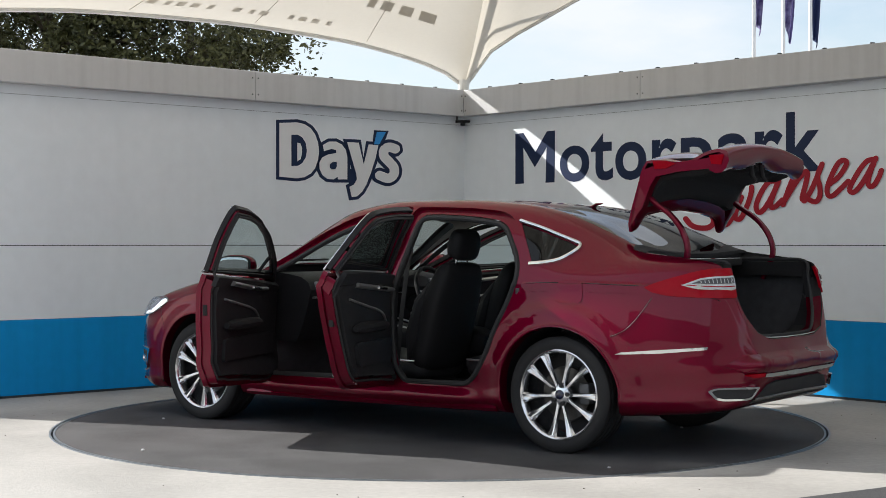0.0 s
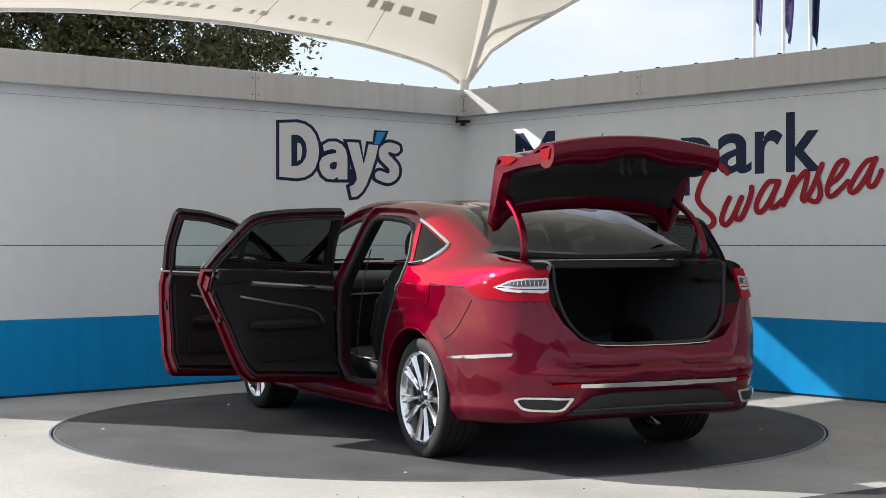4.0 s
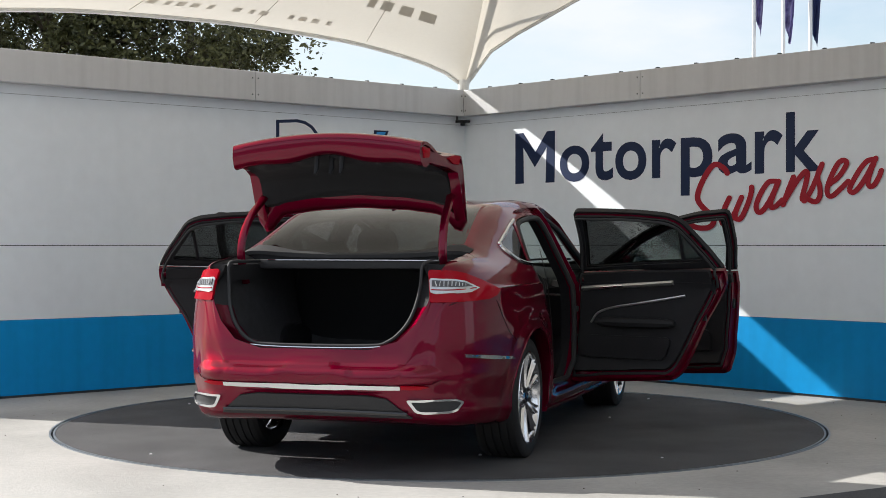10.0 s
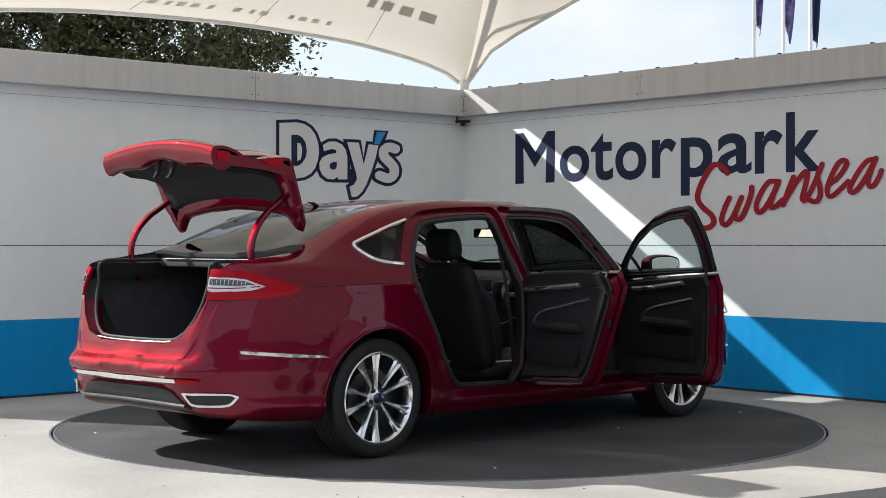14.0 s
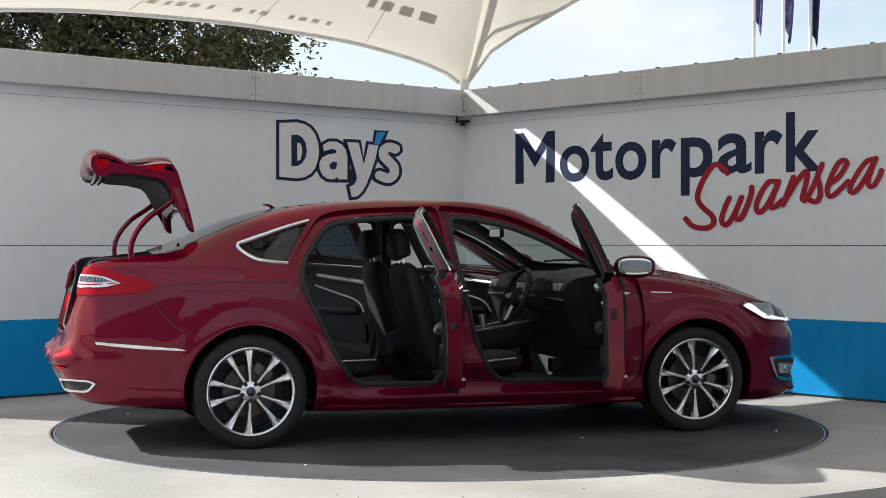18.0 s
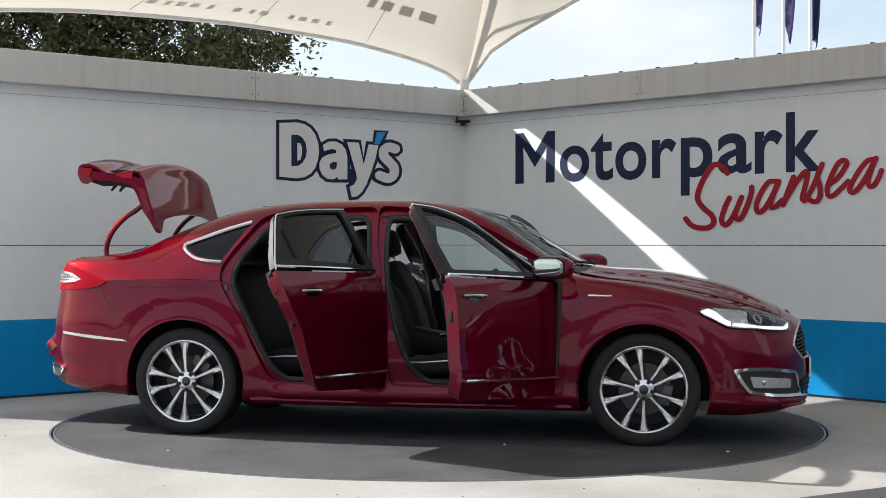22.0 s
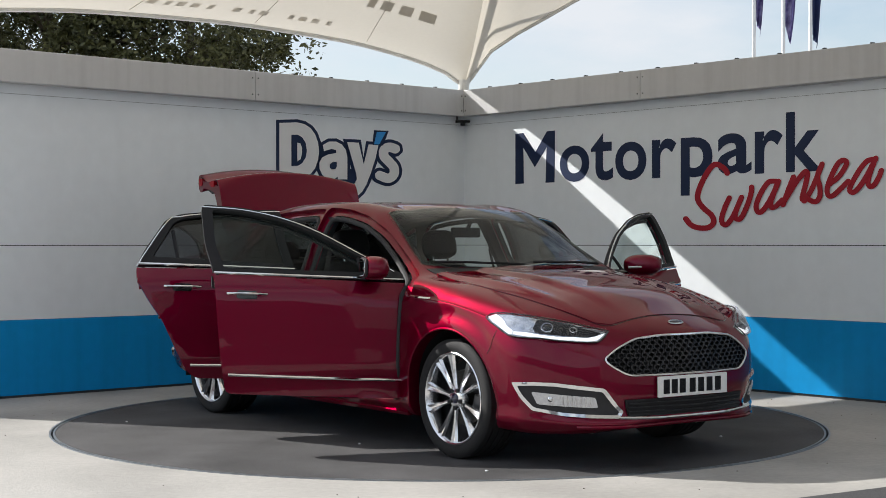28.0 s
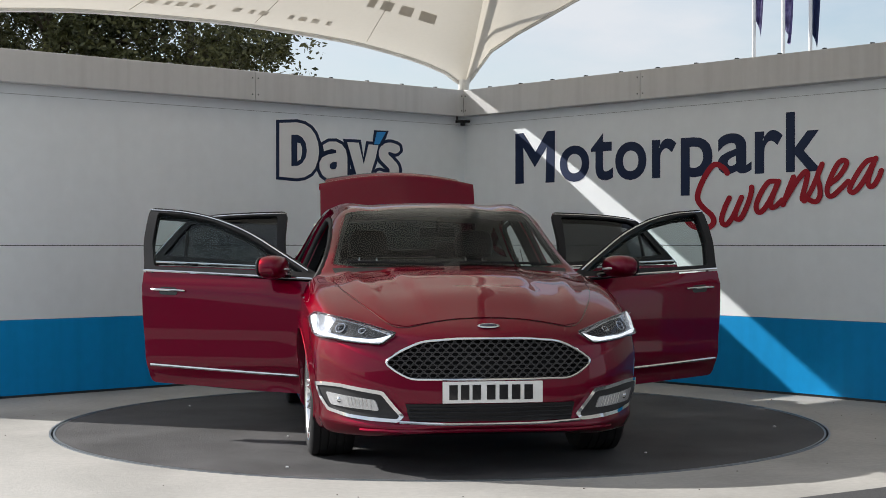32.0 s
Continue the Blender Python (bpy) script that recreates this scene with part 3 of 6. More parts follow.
for k, e in enumerate((EDGES[0], EDGES[2])):
    for u in (5, 10, 15):
        bm = bmesh.new()
        pts = [e[u].lerp(PEAK, v) - Vector((0, 0, 1.15 * (v * (1 - v)) * (1.0 + 0.3 * math.sin(math.pi * u / 24)) + 0.006)) for v in (0.02, 0.15, 0.3, 0.5, 0.7, 0.9)]
        tube(bm, pts, 0.003, 6)
        part("seam", bm, M_FABRICSEAM, canopy, "welded seam")
# faint mirrored print on the cloth, kept as plain bars
def cloth_point(u, v, drop):
    k = max(0.0, min(23.999, u))
    i = int(k)
    p = EDGES[0][i].lerp(EDGES[0][i + 1], k - i)
    return p.lerp(PEAK, v) - Vector((0, 0, 1.15 * (v * (1 - v)) * (1.0 + 0.3 * math.sin(math.pi * k / 24)) + drop))
def print_bar(u0, u1, v0, v1, ink):
    bm = bmesh.new()
    vs = [bm.verts.new(cloth_point(u, v, 0.006)) for u, v in ((u0, v0), (u1, v0), (u1, v1), (u0, v1))]
    bm.faces.new(vs)
    part("print_bar", bm, ink, canopy, "faint grey printed bar", smooth=False)
for k in range(14):
    if k not in (4, 8):
        print_bar(7.0 + k * 0.58, 7.0 + k * 0.58 + (0.34 if k % 3 else 0.22), 0.054, 0.072, M_FABRICSEAM)
for u0, u1 in ((2.3, 3.2), (3.6, 4.3), (4.7, 5.3), (5.6, 6.0)):
    print_bar(u0, u1, 0.150, 0.182, M_FABRICPRINT)


# ---- behind the walls: trees and flagpoles ----
def tree(x, y, height, spread, seed, label):
    rnd = random.Random(seed)
    ob = thing("tree", label, "tree", group="trees behind the wall", m=Matrix.Translation((x, y, 0)))
    bm = bmesh.new()
    tube(bm, [(0, 0, 0), (0.1, 0, height * 0.25), (0.0, 0.1, height * 0.5), (0.1, 0, height * 0.85)], [0.22, 0.13, 0.09, 0.03], 10)
    limbs = []
    for k in range(15):
        a, b = rnd.uniform(0, 6.283), rnd.uniform(0.3, 0.72)
        s = Vector((0.05, 0.05, height * b))
        tip = s + Vector((math.cos(a), math.sin(a), rnd.uniform(0.15, 0.8))) * spread * rnd.uniform(0.6, 1.0)
        mid = s.lerp(tip, 0.5) + Vector((0, 0, 0.25))
        tube(bm, [s, mid, tip], [0.06, 0.04, 0.015], 6)
        limbs += [mid, tip, s.lerp(tip, 0.75)]
    part("trunk", bm, M_BARK, ob, "grey-brown trunk and limbs")
    clumps = []
    for k in range(88):
        if k < len(limbs):
            c = limbs[k].copy()
        else:
            a, q = rnd.uniform(0, 6.283), rnd.uniform(-0.85, 1)
            r = spread * rnd.uniform(0.45, 1.05)
            c = Vector((math.cos(a) * r * math.sqrt(1 - q * q * 0.8), math.sin(a) * r * math.sqrt(1 - q * q * 0.8), height * 0.62 + q * height * 0.36))
        clumps.append((c, rnd.uniform(0.35, 0.85)))
    holes = [(rnd.uniform(-spread, spread), height * rnd.uniform(0.45, 0.85), rnd.uniform(0.05, 0.20)) for k in range(46)]
    verts, faces = [], []
    for c, r in clumps:
        for k in range(520):
            d = Vector((rnd.gauss(0, 1), rnd.gauss(0, 1), rnd.gauss(0, 0.8)))
            p = c + d * (r * 0.55)
            if any(math.hypot(p.x - a, p.z - b) < q * rnd.uniform(0.6, 1.15) for a, b, q in holes):
                continue
            ax = Vector((rnd.gauss(0, 1), rnd.gauss(0, 1), rnd.gauss(0, 0.7))).normalized()
            bx = ax.cross(Vector((rnd.gauss(0, 1), rnd.gauss(0, 1), rnd.gauss(0, 1)))).normalized()
            s = rnd.uniform(0.020, 0.046)
            i = len(verts)
            verts += [p - ax * s * 1.5, p + bx * s * 0.7, p + ax * s * 1.5, p - bx * s * 0.7]
            faces.append((i, i + 1, i + 2, i + 3))
    me = bpy.data.meshes.new("crown")
    me.from_pydata([tuple(v) for v in verts], [], faces)
    me.materials.append(M_LEAF)
    cr = new("crown", me)
    cr.parent = ob
    tagged(cr, label="dark green leaves with gaps of sky", kind="stuff")


tree(-4.15, 14.6, 7.4, 2.05, 3, "broad dark green tree above the wall")
tree(-6.6, 15.0, 7.8, 2.2, 8, "broad dark green tree above the wall")
tree(-9.2, 14.6, 8.0, 2.3, 12, "broad dark green tree above the wall")
tree(-11.8, 15.4, 8.0, 2.4, 17, "broad dark green tree above the wall")


FLAGS = []
def flagpole(px, low, material, label, seed):
    y = 17.0
    x = EYE[0] + (px - 784) / 2679.8 * (y - EYE[1])
    ob = thing("flagpole", "white flagpole behind the wall", "flagpole", group="flagpoles", m=Matrix.Translation((x, y, 0)))
    bm = bmesh.new()
    tube(bm, [(0, 0, 0), (0, 0, 4), (0, 0, 8.0)], [0.05, 0.036, 0.028], 10)
    part("pole", bm, M_POLE, ob)
    bm = bmesh.new()
    bmesh.ops.create_icosphere(bm, subdivisions=2, radius=0.06, matrix=Matrix.Translation((0, 0, 8.03)))
    part("finial", bm, M_POLE, ob)
    z1 = 7.7
    z0 = EYE[2] + (432.0 - low) / 2679.8 * (y - EYE[1])
    fl = thing("flag", label, "flag", group="flags", m=Matrix.Translation((x, y, 0)))
    bm = bmesh.new()
    rnd = random.Random(seed)
    rows = []
    for j in range(19):
        v = j / 18
        w = (0.22 + 0.03 * math.sin(v * 5 + seed)) * (1 - 0.6 * v ** 3)
        rows.append([bm.verts.new((0.035 + w * u * (0.75 + 0.25 * v), 0.06 * math.sin(u * 9 + v * 3 + seed) * (0.4 + u), z1 + (z0 - z1) * v - 0.30 * u * v * (1 - 0.4 * math.sin(seed + u * 2))))
                     for u in (i / 10 for i in range(11))])
    for A, B in zip(rows, rows[1:]):
        for k in range(10):
            bm.faces.new((A[k], A[k + 1], B[k + 1], B[k]))
    got = bmesh.ops.solidify(bm, geom=bm.faces[:], thickness=0.004)
    part("cloth", bm, material, fl, sharp=3.0)
    FLAGS.append((fl, x, y, seed))


flagpole(1334, 38, M_FLAGS, "limp purple flag hanging on its pole", 1)
flagpole(1386, 46, M_FLAGS, "limp purple flag hanging on its pole", 4)
flagpole(1434, 62, M_FLAGNAVY, "limp navy flag hanging on its pole", 7)


# ---- the car: one lofted skin from which every outer part is taken; x forward, y to its left, z up ----
half_w = ease([-2.505, -2.49, -2.44, -2.36, -2.287, -2.1, -1.82, -1.6, -1.425, -1.0, 0, 1.0, 1.425, 1.73, 1.95, 2.08, 2.2, 2.30, 2.345, 2.385, 2.40],
              [.30, .47, .61, .70, .765, .84, .888, .908, .918, .918, .922, .922, .922, .900, .872, .80, .695, .55, .45, .27, .14])
z_low = ease([-2.49, -2.46, -2.40, -2.30, -1.85, -1.4, -.5, 1.0, 1.4, 1.9, 2.15, 2.30, 2.36, 2.40], [.45, .36, .30, .27, .23, .21, .19, .19, .19, .18, .19, .22, .26, .32])
z_top = ease([-2.505, -2.475, -2.44, -2.40, -2.36, -2.33, -2.22, -2.10, -1.94, -1.85, -1.70, -1.46, -1.24, -.99, -.71, -.34, .02, .28, .47, .75, .95, 1.05, 1.15, 1.33, 1.53, 1.72,
              1.92, 2.12, 2.22, 2.30, 2.345, 2.375, 2.392, 2.40],
             [.555, .665, .757, .905, 1.055, 1.10, 1.108, 1.112, 1.122, 1.135, 1.225, 1.34, 1.403, 1.445, 1.470, 1.478, 1.466, 1.43, 1.375, 1.215, 1.10, 1.05, 1.033, 1.02, .995, .955,
              .915, .838, .795, .748, .712, .660, .60, .515])
z_wide = ease([-2.49, -2.44, -2.36, -2.2, 1.5, 1.9, 2.2, 2.40], [.50, .60, .66, .70, .70, .62, .52, .43])
z_crease = ease([-2.49, -2.47, -2.44, -2.40, -2.36, -2.30, -1.5, 0, .9, 1.4, 1.73, 1.95, 2.2, 2.30, 2.40], [.515, .585, .66, .78, .88, .945, .965, .94, .90, .865, .80, .73, .63, .58, .455])
k_crease = ease([-2.49, -2.36, -2.2, -1.5, 0, 1.4, 2.3, 2.40], [.935, .935, .957, .975, .975, .97, .955, .95])
z_belt = ease([-2.49, -2.47, -2.44, -2.40, -2.36, -2.32, -2.2, -1.85, -1.5, -1.2, -.1, .8, 1.0, 1.2, 1.425, 1.73, 1.95, 2.12, 2.25, 2.33, 2.38, 2.40],
              [.525, .622, .71, .845, .975, 1.05, 1.075, 1.085, 1.085, 1.08, 1.035, .995, .985, .968, .94, .876, .812, .742, .690, .635, .562, .475])
k_belt = ease([-2.49, -2.36, -2.2, -1.9, -1.5, -1.2, -.5, .5, 1.0, 1.425, 2.0, 2.2, 2.40], [.90, .895, .885, .875, .885, .91, .935, .935, .915, .905, .905, .88, .8])
z_rail = ease([-2.49, -2.47, -2.44, -2.40, -2.36, -2.32, -2.1, -1.85, -1.7, -1.46, -1.24, -.99, -.5, -.1, .28, .47, .75, .9, 1.0, 1.1, 1.425, 1.73, 2.0, 2.2, 2.33, 2.40],
              [.535, .645, .735, .875, 1.018, 1.082, 1.12, 1.155, 1.210, 1.295, 1.357, 1.400, 1.428, 1.428, 1.385, 1.312, 1.152, 1.065, 1.018, 1.0, .968, .912, .838, .760, .682, .495])
y_rail = ease([-2.49, -2.44, -2.36, -2.3, -1.9, -1.5, -1.2, -.8, -.3, .2, .5, .75, .95, 1.1, 1.425, 1.73, 2.0, 2.2, 2.33, 2.40],
              [.2, .50, .6, .62, .62, .61, .625, .645, .650, .63, .645, .69, .735, .71, .67, .63, .56, .47, .35, .08])


def section(x):
    w, zb, zt = half_w(x), z_low(x), z_top(x)
    zw, zc, zbt, zr, yr = z_wide(x), z_crease(x), z_belt(x), z_rail(x), y_rail(x)
    zs = zb + min(0.06, (zw - zb) * 0.3)
    z3 = zs + (zw - zs) * 0.45
    keys = [(0, 0, zb), (0, w * .45, zb), (0, w * .86, zb), (0, w * .958, zs), (0, w * .968, zs + (z3 - zs) * .55), (0, w * .990, z3 + (zw - z3) * .3), (0, w, zw), (0, w * (k_crease(x) + .006) + .006, zc - .016), (0, w * (k_crease(x) + .004) - .006, zc + .010), (0, w * k_belt(x), zbt),
            (0, min(yr, w * k_belt(x) - 0.012), zr), (0, min(yr, w * .9) * .60, zr + .70 * (zt - zr)), (0, min(yr, w) * .28, zr + .95 * (zt - zr)), (0, 0, zt)]
    pts = spline(keys, 6)
    return [(max(0.0, p.y), p.z) for p in pts]


def bell(v, mid, wide):
    return math.exp(-((v - mid) / wide) ** 2)


def sculpted(x, y, z):
    """The pressed forms on the skin: flared arches, hollow lower flanks, and the ledges of both bumpers."""
    side = min(1.0, max(0.0, (abs(y) - .62) / .2))
    out, back = 0.0, 0.0
    for cx, cz in ((1.425, .333), (-1.425, .335)):
        r = math.hypot(x - cx, z - cz)
        out += (.020 if cx < 0 else .017) * bell(r, .405, .055) * (z > .2) - .007 * bell(r, .53, .06) * (z < .92)
    mid = min(1.0, max(0.0, (1.0 - abs(x)) / .25))
    out += mid * (-.020 * bell(z, .47, .075) + .014 * bell(z, .265, .05))
    if x < -2.0:
        k = min(1.0, (-2.0 - x) / .25)
        back -= k * (1 - side) * (.022 * bell(z, .510, .060) - .008 * bell(z, .625, .05))
        out += k * side * .014 * bell(z, .50, .06)
    if x > 2.0:
        k = min(1.0, (x - 2.0) / .25)
        back += k * (.030 * bell(z, .250, .028) - .012 * bell(z, .33, .05)) * (1.0 if abs(y) < .8 else .6)
    return x + back, y + math.copysign(out * side, y), z


XS = sorted({round(v, 4) for v in [*np.linspace(-2.30, 2.10, 121), *np.linspace(-2.505, -2.30, 24), *np.linspace(2.10, 2.40, 24)]})


def loft(offset, first=-9.0, last=9.0):
    """The closed skin, pushed inward by offset along its normals, from one station to another."""
    bm = bmesh.new()
    rings = []
    for x in (XS[::2] if offset else XS):
        if not first < x < last:
            continue
        h = section(x)
        ring = [(y, z) for y, z in h] + [(-y, z) for y, z in h[-2:0:-1]]
        rings.append([bm.verts.new((x, y, z) if offset else sculpted(x, y, z)) for y, z in ring])
    n = len(rings[0])
    for A, B in zip(rings, rings[1:]):
        for k in range(n):
            bm.faces.new((A[k], B[k], B[(k + 1) % n], A[(k + 1) % n]))
    for ring in (rings[0], rings[-1]):
        hub = bm.verts.new(sum((v.co for v in ring), Vector()) / n)
        for k in range(n):
            bm.faces.new((hub, ring[k], ring[(k + 1) % n]))
    bmesh.ops.recalc_face_normals(bm, faces=bm.faces[:])
    if offset:
        bm.normal_update()
        moves = [(v, v.normal.copy()) for v in bm.verts]
        for v, nn in moves:
            v.co -= nn * offset
    return bm


from mathutils.bvhtree import BVHTree
from mathutils.geometry import delaunay_2d_cdt
skin_bm = loft(0.0)
bmesh.ops.triangulate(skin_bm, faces=[f for f in skin_bm.faces if len(f.verts) > 4])
skin_bm.normal_update()
skin_bm.faces.ensure_lookup_table()
SKIN = BVHTree.FromBMesh(skin_bm)


def skin_normal(p):
    """The smooth normal of the skin next to p."""
    co, nrm, idx, dist = SKIN.find_nearest(p)
    f = skin_bm.faces[idx]
    acc = Vector((0, 0, 0))
    for v in f.verts:
        acc += v.normal / max(1e-4, (v.co - co).length)
    return acc.normalized()


def cast(axis, a, b, side=1):
    """The skin's point seen along an axis: 'y' from one side at (x, z), 'x' from an end at (y, z), 'z' from above at (x, y)."""
    if callable(axis):
        o, d = axis(a, b)
    elif axis == "y":
        o, d = Vector((a, 3 * side, b)), Vector((0, -side, 0))
    elif axis == "x":
        o, d = Vector((4 * side, a, b)), Vector((-side, 0, 0))
    else:
        o, d = Vector((a, b, 3)), Vector((0, 0, -1))
    co, nrm, idx, dist = SKIN.ray_cast(o, d)
    if co is None:
        co, nrm, idx, dist = SKIN.find_nearest(o + d * 2.2)
    return co, skin_normal(co)


def round_corner(cx, cy, r):
    """A way of seeing the skin outward from an upright axis: (arc length at radius r, height)."""
    def see(a, z):
        return Vector((cx, cy, z)), Vector((math.cos(a / r), math.sin(a / r), 0))
    return see


def inside(p, poly):
    x, y, c = p[0], p[1], False
    j = len(poly) - 1
    for i in range(len(poly)):
        (xi, yi), (xj, yj) = poly[i], poly[j]
        if (yi > y) != (yj > y) and x < (xj - xi) * (y - yi) / (yj - yi) + xi:
            c = not c
        j = i
    return c


def rounded(pts, r, n=4):
    """A polygon with its corners rounded; r a number or one for each corner."""
    out = []
    m = len(pts)
    for i in range(m):
        a, b, c = Vector(pts[i - 1]), Vector(pts[i]), Vector(pts[(i + 1) % m])
        rr = r[i] if isinstance(r, (list, tuple)) else r
        q = min(rr, (a - b).length * 0.45, (c - b).length * 0.45)
        if q < 1e-4:
            out.append(tuple(b))
            continue
        p0, p1 = b + (a - b).normalized() * q, b + (c - b).normalized() * q
        for k in range(n + 1):
            t = k / n
            out.append(tuple(p0 * (1 - t) ** 2 + b * 2 * t * (1 - t) + p1 * t * t))
    return out


def finer(poly, step):
    out = []
    for i in range(len(poly)):
        a, b = Vector(poly[i]), Vector(poly[(i + 1) % len(poly)])
        k = max(1, int((b - a).length / step))
        out += [tuple(a.lerp(b, j / k)) for j in range(k)]
    return out


def shrunk(poly, d):
    return [tuple(p) for p in grown([tuple(p) for p in poly], -d)]


def patch_data(axis, poly, holes=(), side=1, out=0.0, thick=0.01, step=0.05, where=None, bulge=None, pane=False):
    """A piece of the skin inside an outline, stood out from it by out, with its thickness going inward."""
    poly = finer([tuple(p) for p in poly], step)
    holes = [finer([tuple(p) for p in h], step) for h in holes]
    pts, edges = [], []
    for loop in (poly, *holes):
        i0 = len(pts)
        pts += loop
        edges += [(i0 + k, i0 + (k + 1) % len(loop)) for k in range(len(loop))]
    xs, ys = [p[0] for p in poly], [p[1] for p in poly]
    gx = np.arange(min(xs) + step * .5, max(xs), step)
    gy = np.arange(min(ys) + step * .5, max(ys), step)
    edge_pts = np.array(pts)
    for x in gx:
        for y in gy:
            if inside((x, y), poly) and not any(inside((x, y), h) for h in holes) and np.min(np.hypot(edge_pts[:, 0] - x, edge_pts[:, 1] - y)) > step * 0.4:
                pts.append((float(x), float(y)))
    vs, es, fs, *_ = delaunay_2d_cdt([Vector(p) for p in pts], edges, [], 0, 1e-5)
    keep = []
    for f in fs:
        c = sum((vs[i] for i in f), Vector((0, 0))) / len(f)
        if inside(c, poly) and not any(inside(c, h) for h in holes):
            keep.append(f)
    bm = bmesh.new()
    used = sorted({i for f in keep for i in f})
    top, bot, nrm = {}, {}, {}
    for i in used:
        p, nn = cast(axis, vs[i].x, vs[i].y, side)
        if where:
            p = where(p)
        o = out + (bulge(vs[i]) if bulge else 0.0)
        top[i] = bm.verts.new(p + nn * o)
        bot[i] = bm.verts.new(p + nn * (o - thick))
        nrm[i] = nn
    count = {}
    for f in keep:
        q = bm.faces.new([top[i] for i in f])
        q.normal_update()
        if q.normal.dot(nrm[f[0]]) < 0:
            q.normal_flip()
        g = bm.faces.new([bot[i] for i in f])
        g.normal_update()
        if g.normal.dot(nrm[f[0]]) > 0:
            g.normal_flip()
        g.material_index = 1 if pane else 0
        for a, b in zip(f, f[1:] + f[:1]):
            k = (min(a, b), max(a, b))
            count[k] = count.get(k, 0) + 1
    for (a, b), c in count.items():
        if c == 1:
            bm.faces.new((top[a], top[b], bot[b], bot[a]))
    bmesh.ops.recalc_face_normals(bm, faces=bm.faces[:])
    return bm


def mirrored(bm):
    for v in bm.verts:
        v.co.y = -v.co.y
    bmesh.ops.reverse_faces(bm, faces=bm.faces[:])
    return bm


# outlines on the car's side, as (x, z)
ARCH_F, ARCH_R = (1.425, 0.333, 0.388), (-1.425, 0.335, 0.388)
DOOR_F = [(1.02, .985), (.93, 1.03), (.72, 1.143), (.47, 1.278), (.25, 1.362), (.02, 1.410), (-.222, 1.428), (-.208, 1.20), (-.165, 1.04), (-.150, .80), (-.125, .50),
          (-.10, .335), (.92, .285), (1.03, .38), (1.045, .75)]
DOOR_R = [(-.242, 1.420), (-.45, 1.416), (-.70, 1.405), (-.90, 1.385), (-.985, 1.352), (-1.135, 1.155), (-1.195, 1.05), (-1.19, .965), (-1.12, .84), (-1.04, .72), (-.965, .55), (-.89, .40), (-.83, .350), (-.12, .315),
          (-.145, .50), (-.170, .80), (-.185, 1.04), (-.228, 1.20)]
APER_F = [(.93, .985), (.90, 1.005), (.71, 1.108), (.46, 1.240), (.25, 1.320), (.02, 1.366), (-.165, 1.382), (-.165, 1.20), (-.125, .90), (-.065, .62), (.02, .42), (.11, .35), (.84, .34), (.91, .42), (.93, .75)]
APER_R = [(-.285, 1.378), (-.45, 1.378), (-.70, 1.362), (-.88, 1.338), (-.955, 1.305), (-1.085, 1.135), (-1.125, 1.04), (-1.12, .94), (-1.07, .83), (-1.0, .70), (-.93, .54), (-.86, .42), (-.78, .352), (-.30, .345),
          (-.25, .42), (-.225, .62), (-.225, .90), (-.262, 1.20)]
WIN_F = [(.88, 1.022), (.70, 1.118), (.45, 1.250), (.24, 1.332), (.02, 1.378), (-.155, 1.394), (-.145, 1.20), (-.10, 1.055)]
WIN_R = [(-.310, 1.386), (-.46, 1.384), (-.70, 1.374), (-.875, 1.354), (-.935, 1.330), (-1.085, 1.115), (-.255, 1.064), (-.285, 1.20)]
QUARTER = [(-1.050, 1.322), (-1.20, 1.277), (-1.315, 1.238), (-1.43, 1.200), (-1.470, 1.182), (-1.455, 1.158), (-1.385, 1.115), (-1.30, 1.096), (-1.205, 1.088)]


def prism(axis, poly, lo, hi, matidx=0):
    """A closed cutter: an outline drawn out along an axis."""
    bm = bmesh.new()
    def at(p, t):
        return {"y": (p[0], t, p[1]), "x": (t, p[0], p[1]), "z": (p[0], p[1], t)}[axis]
    A = [bm.verts.new(at(p, lo)) for p in poly]
    B = [bm.verts.new(at(p, hi)) for p in poly]
    bm.faces.new(A)
    bm.faces.new(B[::-1])
    for k in range(len(poly)):
        bm.faces.new((A[k], B[k], B[(k + 1) % len(poly)], A[(k + 1) % len(poly)]))
    bmesh.ops.recalc_face_normals(bm, faces=bm.faces[:])
    for f in bm.faces:
        f.material_index = matidx
    return bm


def carve(bm, cutters, mats):
    """The mesh of bm with the closed cutters taken out of it."""
    tmp = []
    def temp(b):
        me = bpy.data.meshes.new("tmp")
        b.to_mesh(me)
        b.free()
        for q in mats:
            me.materials.append(q)
        o = new("tmp", me)
        tmp.append(o)
        return o
    base = temp(bm)
    for c in cutters:
        o = temp(c)
        md = base.modifiers.new("cut", "BOOLEAN")
        md.operation, md.object, md.solver = "DIFFERENCE", o, "MANIFOLD"
    bpy.context.view_layer.update()
    me = bpy.data.meshes.new_from_object(base.evaluated_get(bpy.context.evaluated_depsgraph_get()))
    olds = [o.data for o in tmp]
    for o in tmp:
        bpy.data.objects.remove(o)
    for d in olds:
        bpy.data.meshes.remove(d)
    return me


def circle(cx, cz, r, n=40):
    return [(cx + r * math.cos(2 * math.pi * k / n), cz + r * math.sin(2 * math.pi * k / n)) for k in range(n)]


